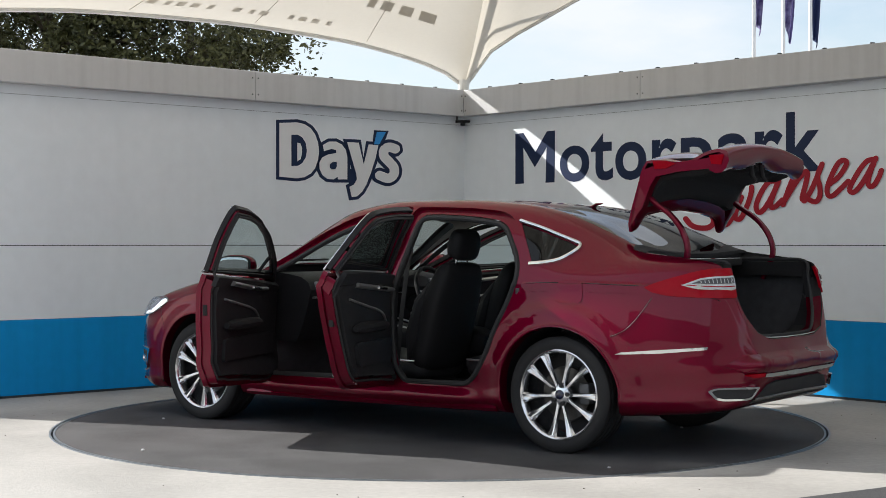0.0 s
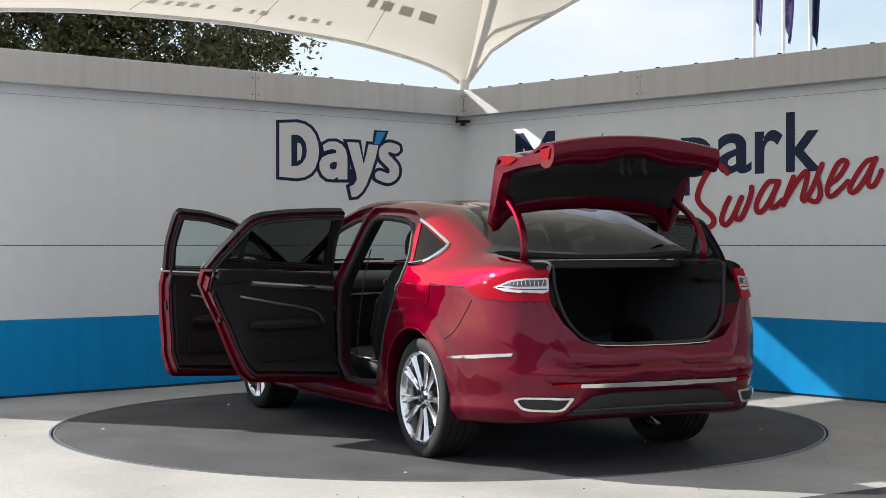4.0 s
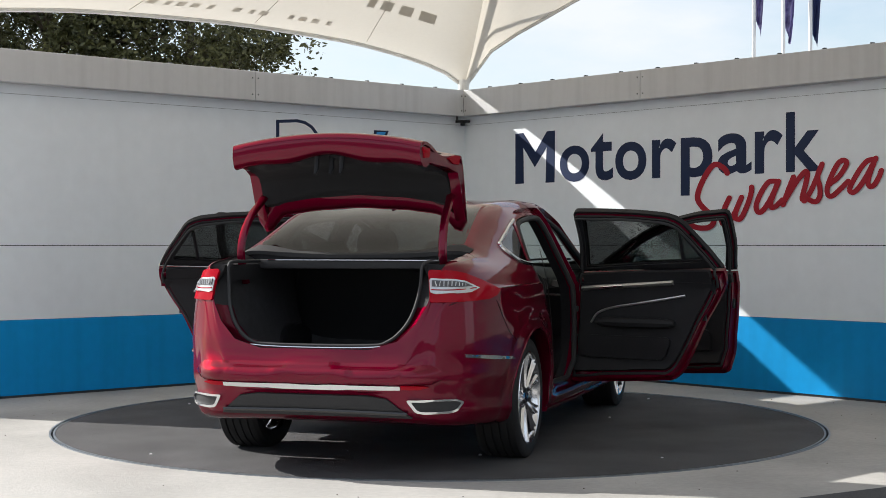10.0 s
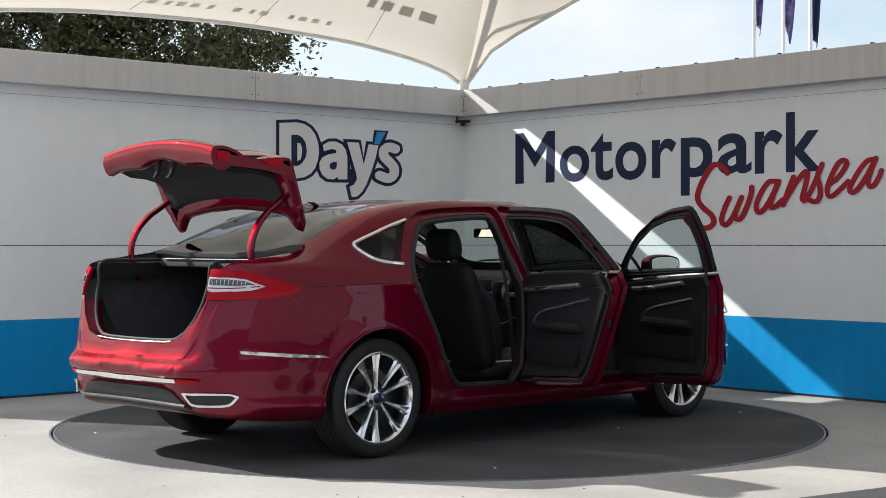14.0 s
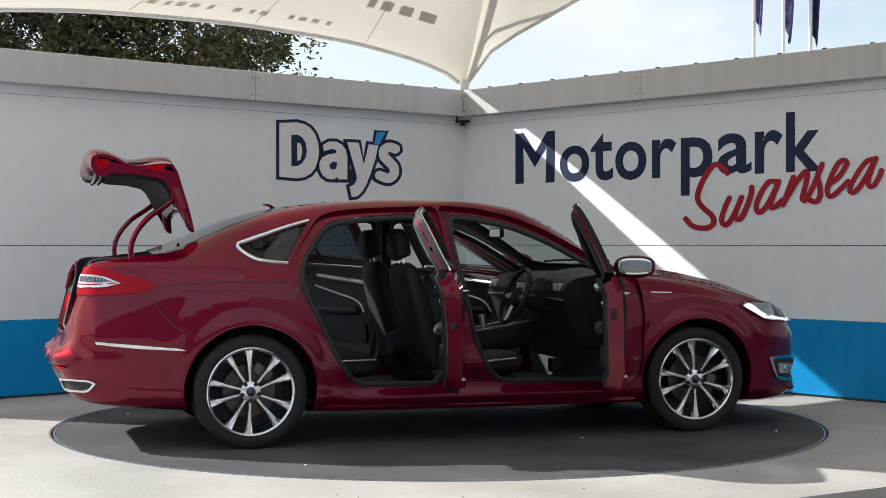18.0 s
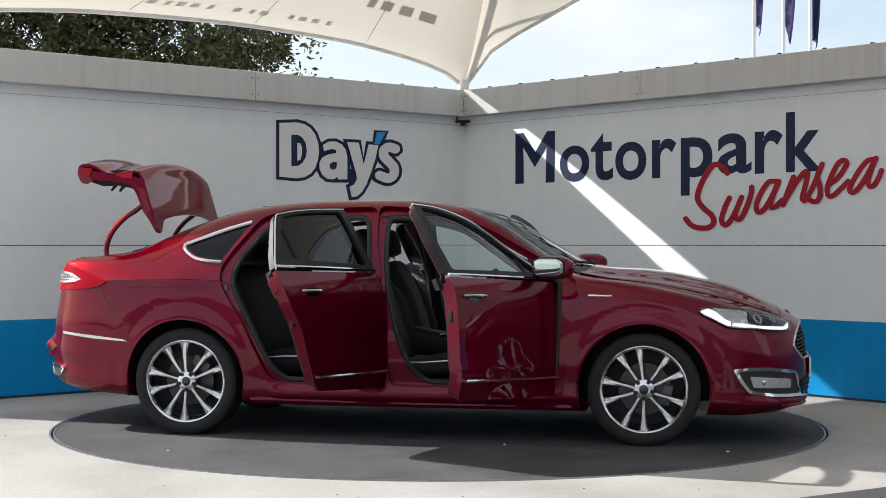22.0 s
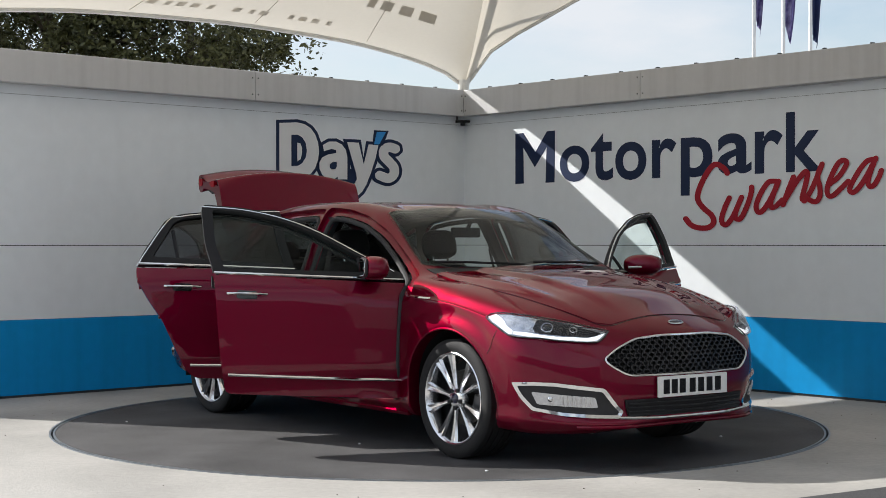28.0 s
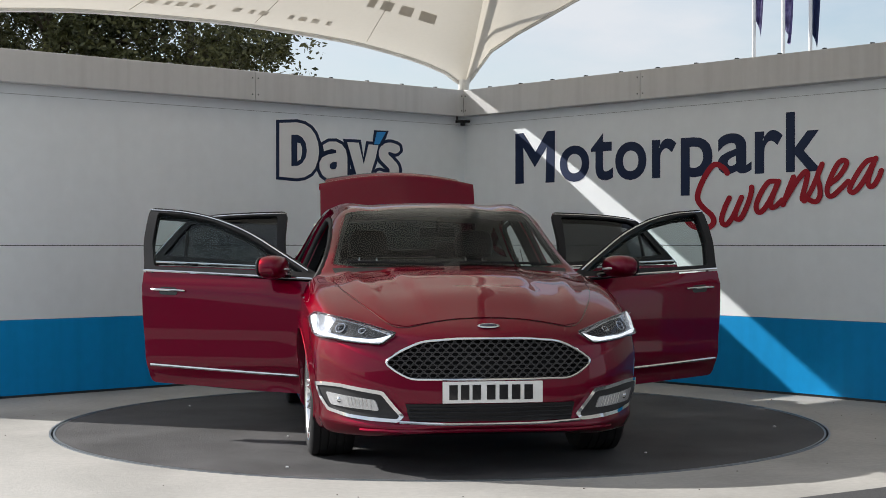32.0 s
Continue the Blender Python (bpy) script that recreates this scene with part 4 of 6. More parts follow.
SCREEN = [(1.058, 0.0), (1.040, .30), (.995, .55), (.905, .722), (.60, .652), (.355, .598), (.30, .30), (.285, 0.0), (.30, -.30), (.355, -.598), (.60, -.652), (.905, -.722), (.995, -.55), (1.040, -.30)]
BACKLIGHT = [(-1.10, 0), (-1.12, .30), (-1.17, .53), (-1.45, .565), (-1.76, .60), (-1.815, .35), (-1.83, 0), (-1.815, -.35), (-1.76, -.60), (-1.45, -.565), (-1.17, -.53), (-1.12, -.30)]
BOOT = [(-.65, 1.30), (-.65, 1.08), (-.61, .98), (-.585, .88), (-.535, .79), (-.445, .70), (-.30, .658), (.30, .658), (.445, .70), (.535, .79), (.585, .88), (.61, .98), (.65, 1.08), (.65, 1.30)]
GRILLE = [(-.545, .585), (-.47, .640), (-.36, .690), (-.18, .705), (.18, .705), (.36, .690), (.47, .640), (.545, .585), (.50, .545), (.42, .500), (-.42, .500), (-.50, .545)]

car = thing("car", "ruby red metallic saloon car, all doors and boot open", "car")


def build_shell():
    outer, inner = loft(0.0), loft(0.055, -2.34, 2.08)
    for f in inner.faces:
        f.material_index = 2 if f.calc_center_median().z > 1.0 else 1
    cut = []
    for s in (1, -1):
        lo, hi = (0.50, 1.3) if s > 0 else (-1.3, -0.50)
        cut += [prism("y", circle(*ARCH_F), lo if s > 0 else -1.3, hi if s > 0 else -0.50),
                prism("y", circle(*ARCH_R), lo, hi),
                prism("y", rounded(APER_F, .07), 0.35 * s if s > 0 else -1.3, 1.3 if s > 0 else -0.35),
                prism("y", rounded(APER_R, .07), 0.35 * s if s > 0 else -1.3, 1.3 if s > 0 else -0.35),
                prism("y", shrunk(QUARTER, .004), 0.35 * s if s > 0 else -1.3, 1.3 if s > 0 else -0.35)]
    cut += [prism("z", shrunk(rounded(SCREEN, .03), 0.012), 0.98, 1.7, 3), prism("z", shrunk(rounded(BACKLIGHT, .03), 0.012), 1.09, 1.7, 3),
            prism("x", BOOT, -2.7, -1.85, 3), prism("x", GRILLE, 2.18, 2.6, 3)]
    for s in (1, -1):
        for outline in (DOOR_F, DOOR_R):
            step = patch_data("y", grown(rounded(outline, .045), .006), out=.03, thick=.054, step=.05)
            cut.insert(0, step if s > 0 else mirrored(step))
    cut.insert(0, inner)
    me = carve(outer, cut, [M_PAINT, M_LINING, M_HEADLINE, M_TRIM])
    return me


def smooth_to_skin(me):
    """Normals of the outer faces follow the smooth skin, so that cuts leave no dents in the gloss."""
    normals = [None] * len(me.loops)
    cache = {}
    for p in me.polygons:
        c = p.center
        co, nn, idx, dist = SKIN.find_nearest(c)
        on_skin = dist < 0.030 and p.normal.dot(nn) > 0.75
        for li in p.loop_indices:
            vi = me.loops[li].vertex_index
            if on_skin:
                if vi not in cache:
                    cache[vi] = skin_normal(me.vertices[vi].co)
                normals[li] = cache[vi]
            else:
                normals[li] = p.normal.copy()
    for p in me.polygons:
        p.use_smooth = True
    me.normals_split_custom_set([tuple(n) for n in normals])


shell_me = build_shell()
smooth_to_skin(shell_me)
kinds = [p.material_index for p in shell_me.polygons]
shell_me.materials.clear()
for q in (M_PAINT, M_LINING, M_HEADLINE, M_TRIM):
    shell_me.materials.append(q)
shell_me.polygons.foreach_set("material_index", kinds)
body = new("body", shell_me)
body.parent = car
tagged(body, label="ruby red metallic body shell")


# ---- bright trim, lamps and seams on the body ----
def both(name, make, material, parent, label="", sharp=0.6):
    """The same part on the left and on the right."""
    return [part(name, make() if s > 0 else mirrored(make()), material, parent, label, sharp=sharp) for s in (1, -1)]


def line(axis, pts, r, out=0.0, side=1, seg=6, n=6, closed=False, flat=1.0):
    """A thin bar that follows the skin along a drawn line."""
    keys = spline([Vector((a, b, 0)) for a, b in pts], n)
    bm = bmesh.new()
    path = []
    for k in keys:
        p, nn = cast(axis, k.x, k.y, side)
        path.append(p + nn * out)
    tube(bm, path, r, seg, closed, flat)
    return bm


TAIL, NOSE = round_corner(-1.75, 0.30, 0.6), round_corner(1.70, 0.30, 0.6)

# side and rear windows, windscreen
QTRIM = [(-1.045, 1.330), (-1.20, 1.286), (-1.315, 1.247), (-1.43, 1.208), (-1.480, 1.186), (-1.462, 1.150), (-1.39, 1.104), (-1.30, 1.085), (-1.200, 1.077)]


def quarter_trim():
    bm = bmesh.new()
    path = []
    for k in spline([Vector((a, b, 0)) for a, b in QTRIM], 5):
        p, nn = cast("y", k.x, k.y)
        path.append(p + nn * .004)
    tube(bm, path, .0125, 8)
    return bm


both("window_trim", quarter_trim, M_CHROME, body, "chrome surround of the rear quarter window")
for q in both("quarter_window", lambda: patch_data("y", rounded(grown(QUARTER, .008), .015), out=-.004, thick=.004, step=.04, pane=True), M_TINT, body, "dark privacy glass"):
    q.data.materials.append(M_INNER)
screen = part("windscreen", patch_data("z", rounded(SCREEN, .03), out=.001, thick=.005, step=.06, pane=True), M_SCREEN, body, "clear windscreen")
screen.data.materials.append(M_INNER)
screen.visible_shadow = False
part("screen_surround", patch_data("z", rounded(grown(SCREEN, .012), .03), [rounded(shrunk(SCREEN, .035), .05)], out=-.008, thick=.006, step=.04), M_SEAL, body, "black windscreen border")
back = part("rear_window", patch_data("z", rounded(BACKLIGHT, .03), out=.001, thick=.005, step=.06, pane=True), M_TINT, body, "dark rear window")
back.data.materials.append(M_INNER)
bm = bmesh.new()
box(bm, -1.165, -1.135, -.17, .17, 1.372, 1.392, None, .004)
part("brake_light", bm, M_REDLAMP, body, "dark red high brake light behind the rear window")
part("rear_window_surround", patch_data("z", rounded(grown(BACKLIGHT, .012), .03), [rounded(shrunk(BACKLIGHT, .03), .05)], out=-.008, thick=.006, step=.04), M_SEAL, body, "black rear window border")
def bonnet_form(v):
    """A raised middle with sharp flanks, and a ridge along each side, all running together towards the nose."""
    u = min(1.0, max(0.0, (v.x - 1.05) / 1.15))
    ya, yb, a = .385 - .125 * u, .655 - .16 * u, abs(v.y)
    fade = min(1.0, max(0.0, (2.17 - v.x) / .35)) * min(1.0, max(0.0, (.76 - .02 * u - a) / .06))
    q = min(1.0, max(0.0, (ya + .055 - a) / .06))
    return fade * (.015 * q * q * (3 - 2 * q) + .012 * max(0.0, 1 - abs(a - yb) / .085) ** 1.4)


part("bonnet", patch_data("z", [(1.03, -.70), (1.075, -.35), (1.085, 0), (1.075, .35), (1.03, .70), (1.30, .735), (1.60, .70), (1.85, .635), (2.05, .56), (2.165, .50), (2.215, .42), (2.21, .30), (2.20, .15), (2.195, 0), (2.20, -.15), (2.21, -.30), (2.215, -.42), (2.165, -.50), (2.05, -.56), (1.85, -.635), (1.60, -.70), (1.30, -.735)],
                          out=.003, thick=.008, step=.028, bulge=bonnet_form),
     M_PAINT, body, "ruby red bonnet with raised creases", sharp=1.0)
part("bonnet_seam", line("z", [(1.30, -.739), (1.60, -.704), (1.85, -.639), (2.05, -.565), (2.168, -.504), (2.221, -.425), (2.216, -.30), (2.206, -.15), (2.201, 0), (2.206, .15), (2.216, .30), (2.221, .425), (2.168, .504), (2.05, .565), (1.85, .639), (1.60, .704), (1.30, .739)], .0016, .0015), M_GLOSSBLACK, body, "dark panel seam")
part("cowl", patch_data("z", [(1.03, -.70), (1.075, -.35), (1.085, 0), (1.075, .35), (1.03, .70), (.945, .715), (1.035, .35), (1.052, 0), (1.035, -.35), (.945, -.715)], out=.002, thick=.012, step=.05), M_TRIM, body, "black plastic scuttle")
for y0, y1 in ((-.05, -.62), (.62, .05)):
    part("wiper", line("z", [(1.045 - abs(y0) * .14, y0), (1.028 - .05 * abs(y0 + y1), (y0 + y1) / 2), (1.012 - abs(y1) * .14, y1)], .008, .016), M_TRIM, body, "black wiper blade")
bm = bmesh.new()
tube(bm, [(-1.12, 0, 1.415), (-1.16, 0, 1.442), (-1.20, 0, 1.446)], [.026, .018, .008], 8, flat=.5)
part("aerial", bm, M_PAINT, body, "red fin aerial")

# lamps
HEAD = [(.188, .722), (.395, .763), (.60, .795), (.74, .812), (.841, .817), (.900, .792), (.815, .748), (.73, .706), (.62, .695), (.47, .682), (.30, .671), (.250, .676)]
for s, lamp in zip((1, -1), both("headlight", lambda: patch_data(NOSE, rounded(HEAD, .01), out=.009, thick=.014, step=.03), M_HEADLAMP, car, "clear headlight with bright strip")):
    fix = (lambda b: b) if s > 0 else mirrored
    part("lamp_strip", fix(patch_data(NOSE, [(.215, .712), (.258, .684), (.31, .679), (.47, .690), (.62, .703), (.70, .713), (.70, .725), (.61, .716), (.47, .702), (.31, .692), (.27, .698)], out=.017, thick=.008, step=.03)),
         M_DRL, lamp, "lit white strip")
    part("lamp_strip", fix(patch_data(NOSE, [(.715, .714), (.735, .716), (.81, .756), (.885, .793), (.842, .808), (.80, .792), (.755, .752), (.712, .732)], out=.018, thick=.008, step=.03)),
         M_DRL, lamp, "lit white hook of the lamp strip")
    for a, z, r in ((.385, .730, .017), (.525, .745, .026)):
        p, nn = cast(NOSE, a, z)
        bm = bmesh.new()
        bmesh.ops.create_uvsphere(bm, u_segments=16, v_segments=10, radius=r, matrix=Matrix.Translation(p + nn * .001) @ Matrix.Diagonal((1, 1, .85, 1)))
        part("lens", fix(bm), M_GLOSSBLACK, lamp, "dark round lens")
        bm = bmesh.new()
        q = nn.to_track_quat("Z", "Y").to_matrix().to_4x4()
        tube(bm, [Matrix.Translation(p + nn * .016) @ q @ Vector((r * 1.1 * math.cos(w), r * 1.0 * math.sin(w), 0)) for w in np.linspace(0, 2 * math.pi, 21)[:-1]], .003, 6, True)
        part("lens_ring", fix(bm), M_CHROME, lamp, "bright ring round the lens")
    part("lamp_bezel", fix(patch_data(NOSE, [(.235, .716), (.39, .752), (.50, .773), (.585, .785), (.60, .745), (.585, .722), (.46, .709), (.31, .700), (.26, .706)], out=.013, thick=.006, step=.03)), M_TRIM, lamp, "dark lamp bezel")
    part("lamp_edge", fix(line(NOSE, HEAD + HEAD[:1], .004, .016, n=2)), M_GLOSSBLACK, lamp, "black lamp edge")
    part("lamp_cover", fix(patch_data(NOSE, rounded(HEAD, .01), out=.029, thick=.002, step=.03)), M_LAMPGLASS, lamp, "clear lamp cover").visible_shadow = False
PI6 = math.pi * .6
REARLAMP = [(PI6 - d, z) for d, z in ((.262, .896), (.262, 1.058), (.36, 1.056), (.435, 1.043), (.557, 1.008), (.65, .978), (.725, .954), (.675, .926), (.60, .909), (.45, .900))]
CLEARLAMP = [(PI6 - d, z) for d, z in ((.266, .942), (.266, 1.016), (.36, 1.014), (.434, 1.002), (.530, .960), (.45, .945), (.37, .940))]
for s, lamp in zip((1, -1), both("tail_light", lambda: patch_data(TAIL, rounded(REARLAMP, .012), out=.010, thick=.018, step=.04), M_REDLAMP, car, "red and clear tail light")):
    fix = (lambda b: b) if s > 0 else mirrored
    part("lamp_lens", fix(patch_data(TAIL, rounded(CLEARLAMP, .012), out=.014, thick=.006, step=.035)), M_WHITELAMP, lamp, "clear ribbed lamp lens")
    inner = [(PI6 - d, z) for d, z in ((.276, .976), (.276, 1.006), (.36, 1.004), (.425, .993), (.475, .972), (.40, .972))]
    part("lamp_insert", fix(patch_data(TAIL, inner, out=.0175, thick=.006, step=.03)), M_RIMDARK, lamp, "grey lamp insert")
    for k in range(9):
        d = .286 + k * .018
        part("rib", fix(line(TAIL, [(PI6 - d, .977), (PI6 - d - .002, 1.002 - max(0, k - 4) * .004)], .0022, .0175, n=3)), M_SILVER, lamp, "bright rib")
    part("lamp_line", fix(line(TAIL, [(PI6 - .272, .960), (PI6 - .38, .958), (PI6 - .50, .960)], .003, .0145)), M_REDLAMP, lamp, "red line across the lens")


# front grille, plate, bumper
part("grille_backing", patch_data("x", GRILLE, out=-.05, thick=.01, step=.06), M_TRIM, car, "black grille backing")
def grille_mesh():
    bm = bmesh.new()
    dx, dz = .0465, .0215
    for j in range(-1, 11):
        for i in range(-13, 14):
            cy, cz = (i + (j % 2) * .5) * dx, .497 + j * dz
            if not inside((cy, cz), shrunk(GRILLE, .006)):
                continue
            ring_o, ring_i, back_o = [], [], []
            p0, n0 = cast("x", cy, cz)
            for k in range(6):
                a = math.pi / 3 * k
                for lst, r, d in ((ring_o, 1.0, 0), (ring_i, .72, 0), (back_o, .80, -.02)):
                    lst.append(bm.verts.new((p0.x - .012 + d - (.06 * (abs(math.cos(a) * dx * .5 * r + cy) - abs(cy))), cy + math.cos(a) * dx * .56 * r, cz + math.sin(a) * dz * .72 * r)))
            for k in range(6):
                q = (k + 1) % 6
                bm.faces.new((ring_o[k], ring_o[q], ring_i[q], ring_i[k]))
                bm.faces.new((ring_i[k], ring_i[q], back_o[q], back_o[k]))
    return bm
tagged(part("grille_mesh", grille_mesh(), mat("dark chrome mesh", (.10, .10, .105), .3, .8, vary=.1), car, "dark honeycomb grille mesh", smooth=False), kind="stuff")
bm = bmesh.new()
path = []
for a, b in finer(rounded(GRILLE, .04), .03):
    p, nn = cast("x", a, b)
    path.append(p + nn * .002)
tube(bm, path, .0065, 8, True)
part("grille_frame", bm, M_CHROME, car, "chrome grille frame")
bm = bmesh.new()
p, nn = cast("x", 0, .765)
tilt = Matrix.Translation(p + nn * .004) @ nn.to_track_quat("Z", "Y").to_matrix().to_4x4()
bmesh.ops.create_uvsphere(bm, u_segments=24, v_segments=10, radius=1.0, matrix=tilt @ Matrix.Diagonal((.058, .022, .006, 1)))
part("badge", bm, M_CHROME, car, "oval chrome-edged badge")
bm = bmesh.new()
bmesh.ops.create_uvsphere(bm, u_segments=24, v_segments=10, radius=1.0, matrix=tilt @ Matrix.Translation((0, 0, .002)) @ Matrix.Diagonal((.049, .016, .006, 1)))
part("badge_face", bm, M_BADGE, car, "dark blue badge face")
bm = bmesh.new()
px0 = cast("x", 0, .44)[0].x
box(bm, px0 + .002, px0 + .016, -.26, .26, .380, .491, None, .004)
number_plate = part("number_plate", bm, M_PLATE, car, "white plate with plain dark bars")
for k, y in enumerate((.185, .120, .055, -.010, -.085, -.145, -.205)):
    bm = bmesh.new()
    box(bm, px0 + .0155, px0 + .0185, y - .022, y + .022, .398, .474)
    part("bar", bm, M_GLOSSBLACK, number_plate, "plain dark bar", smooth=False)
part("lower_intake", patch_data("x", [(-.42, .285), (-.44, .375), (.44, .375), (.42, .285)], out=.009, thick=.014, step=.04), M_TRIM, car, "black lower air intake")
for z in (.305, .330, .355):
    part("intake_slat", line("x", [(-.42, z), (0, z), (.42, z)], .006, .014), M_TRIM, car, "black intake slat")
part("chrome_strip", line("x", [(-.47, .278), (-.25, .272), (0, .270), (.25, .272), (.47, .278)], .008, .006), M_CHROME, car, "chrome strip under the intake")
FOG_O = [(.705, .464), (.60, .469), (.48, .468), (.235, .438), (.135, .310), (.160, .272), (.30, .276), (.43, .288), (.60, .318), (.66, .385)]
for s, f in zip((1, -1), both("fog_light_surround", lambda: patch_data(NOSE, rounded(FOG_O, .012), [rounded(shrunk(FOG_O, .019), .012)], out=.014, thick=.024, step=.03), M_CHROME, car, "chrome fog light surround")):
    fix = (lambda b: b) if s > 0 else mirrored
    part("fog_recess", fix(patch_data(NOSE, rounded(shrunk(FOG_O, .010), .012), out=.007, thick=.010, step=.03)), M_SEAL, f, "black recess")
    part("fog_light", fix(patch_data(NOSE, rounded([(.262, .335), (.278, .392), (.60, .418), (.57, .352)], .012), out=.013, thick=.008, step=.03)), M_WHITELAMP, f, "clear fog light")
    for k in range(7):
        part("fog_rib", fix(line(NOSE, [(.30 + k * .022, .345 + k * .001), (.306 + k * .022, .390 + k * .002)], .0018, .0135, n=3)), M_SILVER, f, "fine rib in the fog light")
    p, nn = cast(NOSE, .50, .382)
    bm = bmesh.new()
    bmesh.ops.create_uvsphere(bm, u_segments=14, v_segments=8, radius=.018, matrix=Matrix.Translation(p + nn * .006))
    part("fog_lens", fix(bm), M_CHROME, f, "round fog light lens")
part("front_lip", line("x", [(-.66, .235), (-.45, .238), (0, .240), (.45, .238), (.66, .235)], .010, .006), M_PAINT, car, "red bumper lip")

# rear bumper trim
def ledge_form(v):
    """A moulding that swells to a soft edge and dies away at both ends."""
    u = min(1.0, max(0.0, (v.y - .490) / .095))
    ends = min(1.0, max(0.0, (.70 - abs(v.x)) / .16))
    return .030 * ends * (math.sin(math.pi * min(1.0, u * 1.9 + .18) / 2) if u < .43 else .5 + .5 * math.cos(math.pi * (u - .43) / .57))


part("bumper_ledge", patch_data("x", [(-.70, .530), (-.62, .585), (-.40, .590), (0, .592), (.40, .590), (.62, .585), (.70, .530), (.62, .489), (0, .489), (-.62, .489)], side=-1, out=.003, thick=.03, step=.018, bulge=ledge_form),
     M_PAINT, body, "red bumper moulding", sharp=1.2)
part("chrome_strip", patch_data("x", [(-.478, .466), (-.478, .486), (.478, .486), (.478, .466)], side=-1, out=.016, thick=.020, step=.03), M_CHROME, car, "bright strip across the rear bumper")
both("reflector", lambda: patch_data("x", [(.482, .468), (.482, .488), (.56, .486), (.61, .478), (.56, .468)], side=-1, out=.014, thick=.018, step=.02), M_REDLAMP, car, "red reflector")
part("diffuser", patch_data("x", [(-.52, .320), (-.40, .415), (-.30, .430), (.30, .430), (.40, .415), (.52, .320)], side=-1, out=.010, thick=.016, step=.04), M_SEAL, car, "black lower rear diffuser")
part("diffuser_lip", line("x", [(-.50, .345), (0, .350), (.50, .345)], .010, .014, side=-1), M_GLOSSBLACK, car, "black diffuser lip")
EXH_O = [(PI6 - d, z) for d, z in ((.160, .416), (.375, .411), (.412, .394), (.378, .350), (.345, .343), (.235, .343), (.20, .352))]
for s, f in zip((1, -1), both("exhaust_surround", lambda: patch_data(TAIL, rounded(EXH_O, .014), [rounded(shrunk(EXH_O, .011), .01)], out=.020, thick=.028, step=.03), M_CHROME, car, "chrome tailpipe surround")):
    fix = (lambda b: b) if s > 0 else mirrored
    part("tailpipe_recess", fix(patch_data(TAIL, rounded(shrunk(EXH_O, .008), .01), out=.010, thick=.012, step=.03)), M_SEAL, f, "black tailpipe recess")
both("side_strip", lambda: patch_data("y", [(-1.80, .580), (-1.84, .594), (-2.06, .614), (-2.30, .634), (-2.295, .618), (-2.06, .594)], out=.007, thick=.012, step=.03), M_CHROME, car, "chrome strip on the rear wing")
both("crease_seam", lambda: line("y", [(-1.22, .968), (-1.5, .974), (-1.93, .962)], .0025, .001), M_GLOSSBLACK, body, "dark panel seam")
both("bumper_seam", lambda: line("y", [(-1.775, .680), (-1.81, .692), (-1.87, .725), (-1.945, .808), (-2.007, .898)], .0022, .0008), M_GLOSSBLACK, body, "dark panel seam")
both("bumper_seam", lambda: line("y", [(1.765, .60), (1.80, .68), (1.82, .735)], .0012, .0008), M_GLOSSBLACK, body, "dark panel seam")
part("fuel_flap", patch_data("y", rounded([(-1.43, .985), (-1.59, .985), (-1.60, .86), (-1.42, .86)], .035), out=.0035, thick=.006, step=.04), M_PAINT, body, "red fuel flap", sharp=1.0)
both("badge_bar", lambda: patch_data("y", [(1.10, .884), (1.10, .891), (1.24, .888), (1.24, .881)], out=.005, thick=.006, step=.03), M_CHROME, body, "small chrome bar")
both("sill_cover", lambda: line("y", [(-1.0, .225), (0, .215), (1.0, .215)], .022, -.006), M_PAINT, body, "red sill skirt")
both("arch_lip", lambda: line("y", [(ARCH_R[0] + .392 * math.cos(a), ARCH_R[1] + .392 * math.sin(a)) for a in np.linspace(-.2, math.pi + .2, 18)], .007, -.002), M_PAINT, body, "rolled arch lip")
both("arch_lip", lambda: line("y", [(ARCH_F[0] + .392 * math.cos(a), ARCH_F[1] + .392 * math.sin(a)) for a in np.linspace(-.2, math.pi + .2, 18)], .007, -.002), M_PAINT, body, "rolled arch lip")


# wheel houses
def wheelhouse(cx, cz, r):
    bm = bmesh.new()
    n = 28
    A, B = [], []
    for k in range(n + 1):
        a = math.pi * (k / n) * 1.16 - .25
        A.append(bm.verts.new((cx + (r + .004) * math.cos(a), .885, cz + (r + .004) * math.sin(a))))
        B.append(bm.verts.new((cx + (r + .004) * math.cos(a), .50, cz + (r + .004) * math.sin(a))))
    for k in range(n):
        bm.faces.new((A[k], A[k + 1], B[k + 1], B[k]))
    bm.faces.new(B)
    return bm
for a in (ARCH_F, ARCH_R):
    both("wheel_arch_liner", lambda: wheelhouse(*a), M_TRIM, body, "black wheel arch liner")


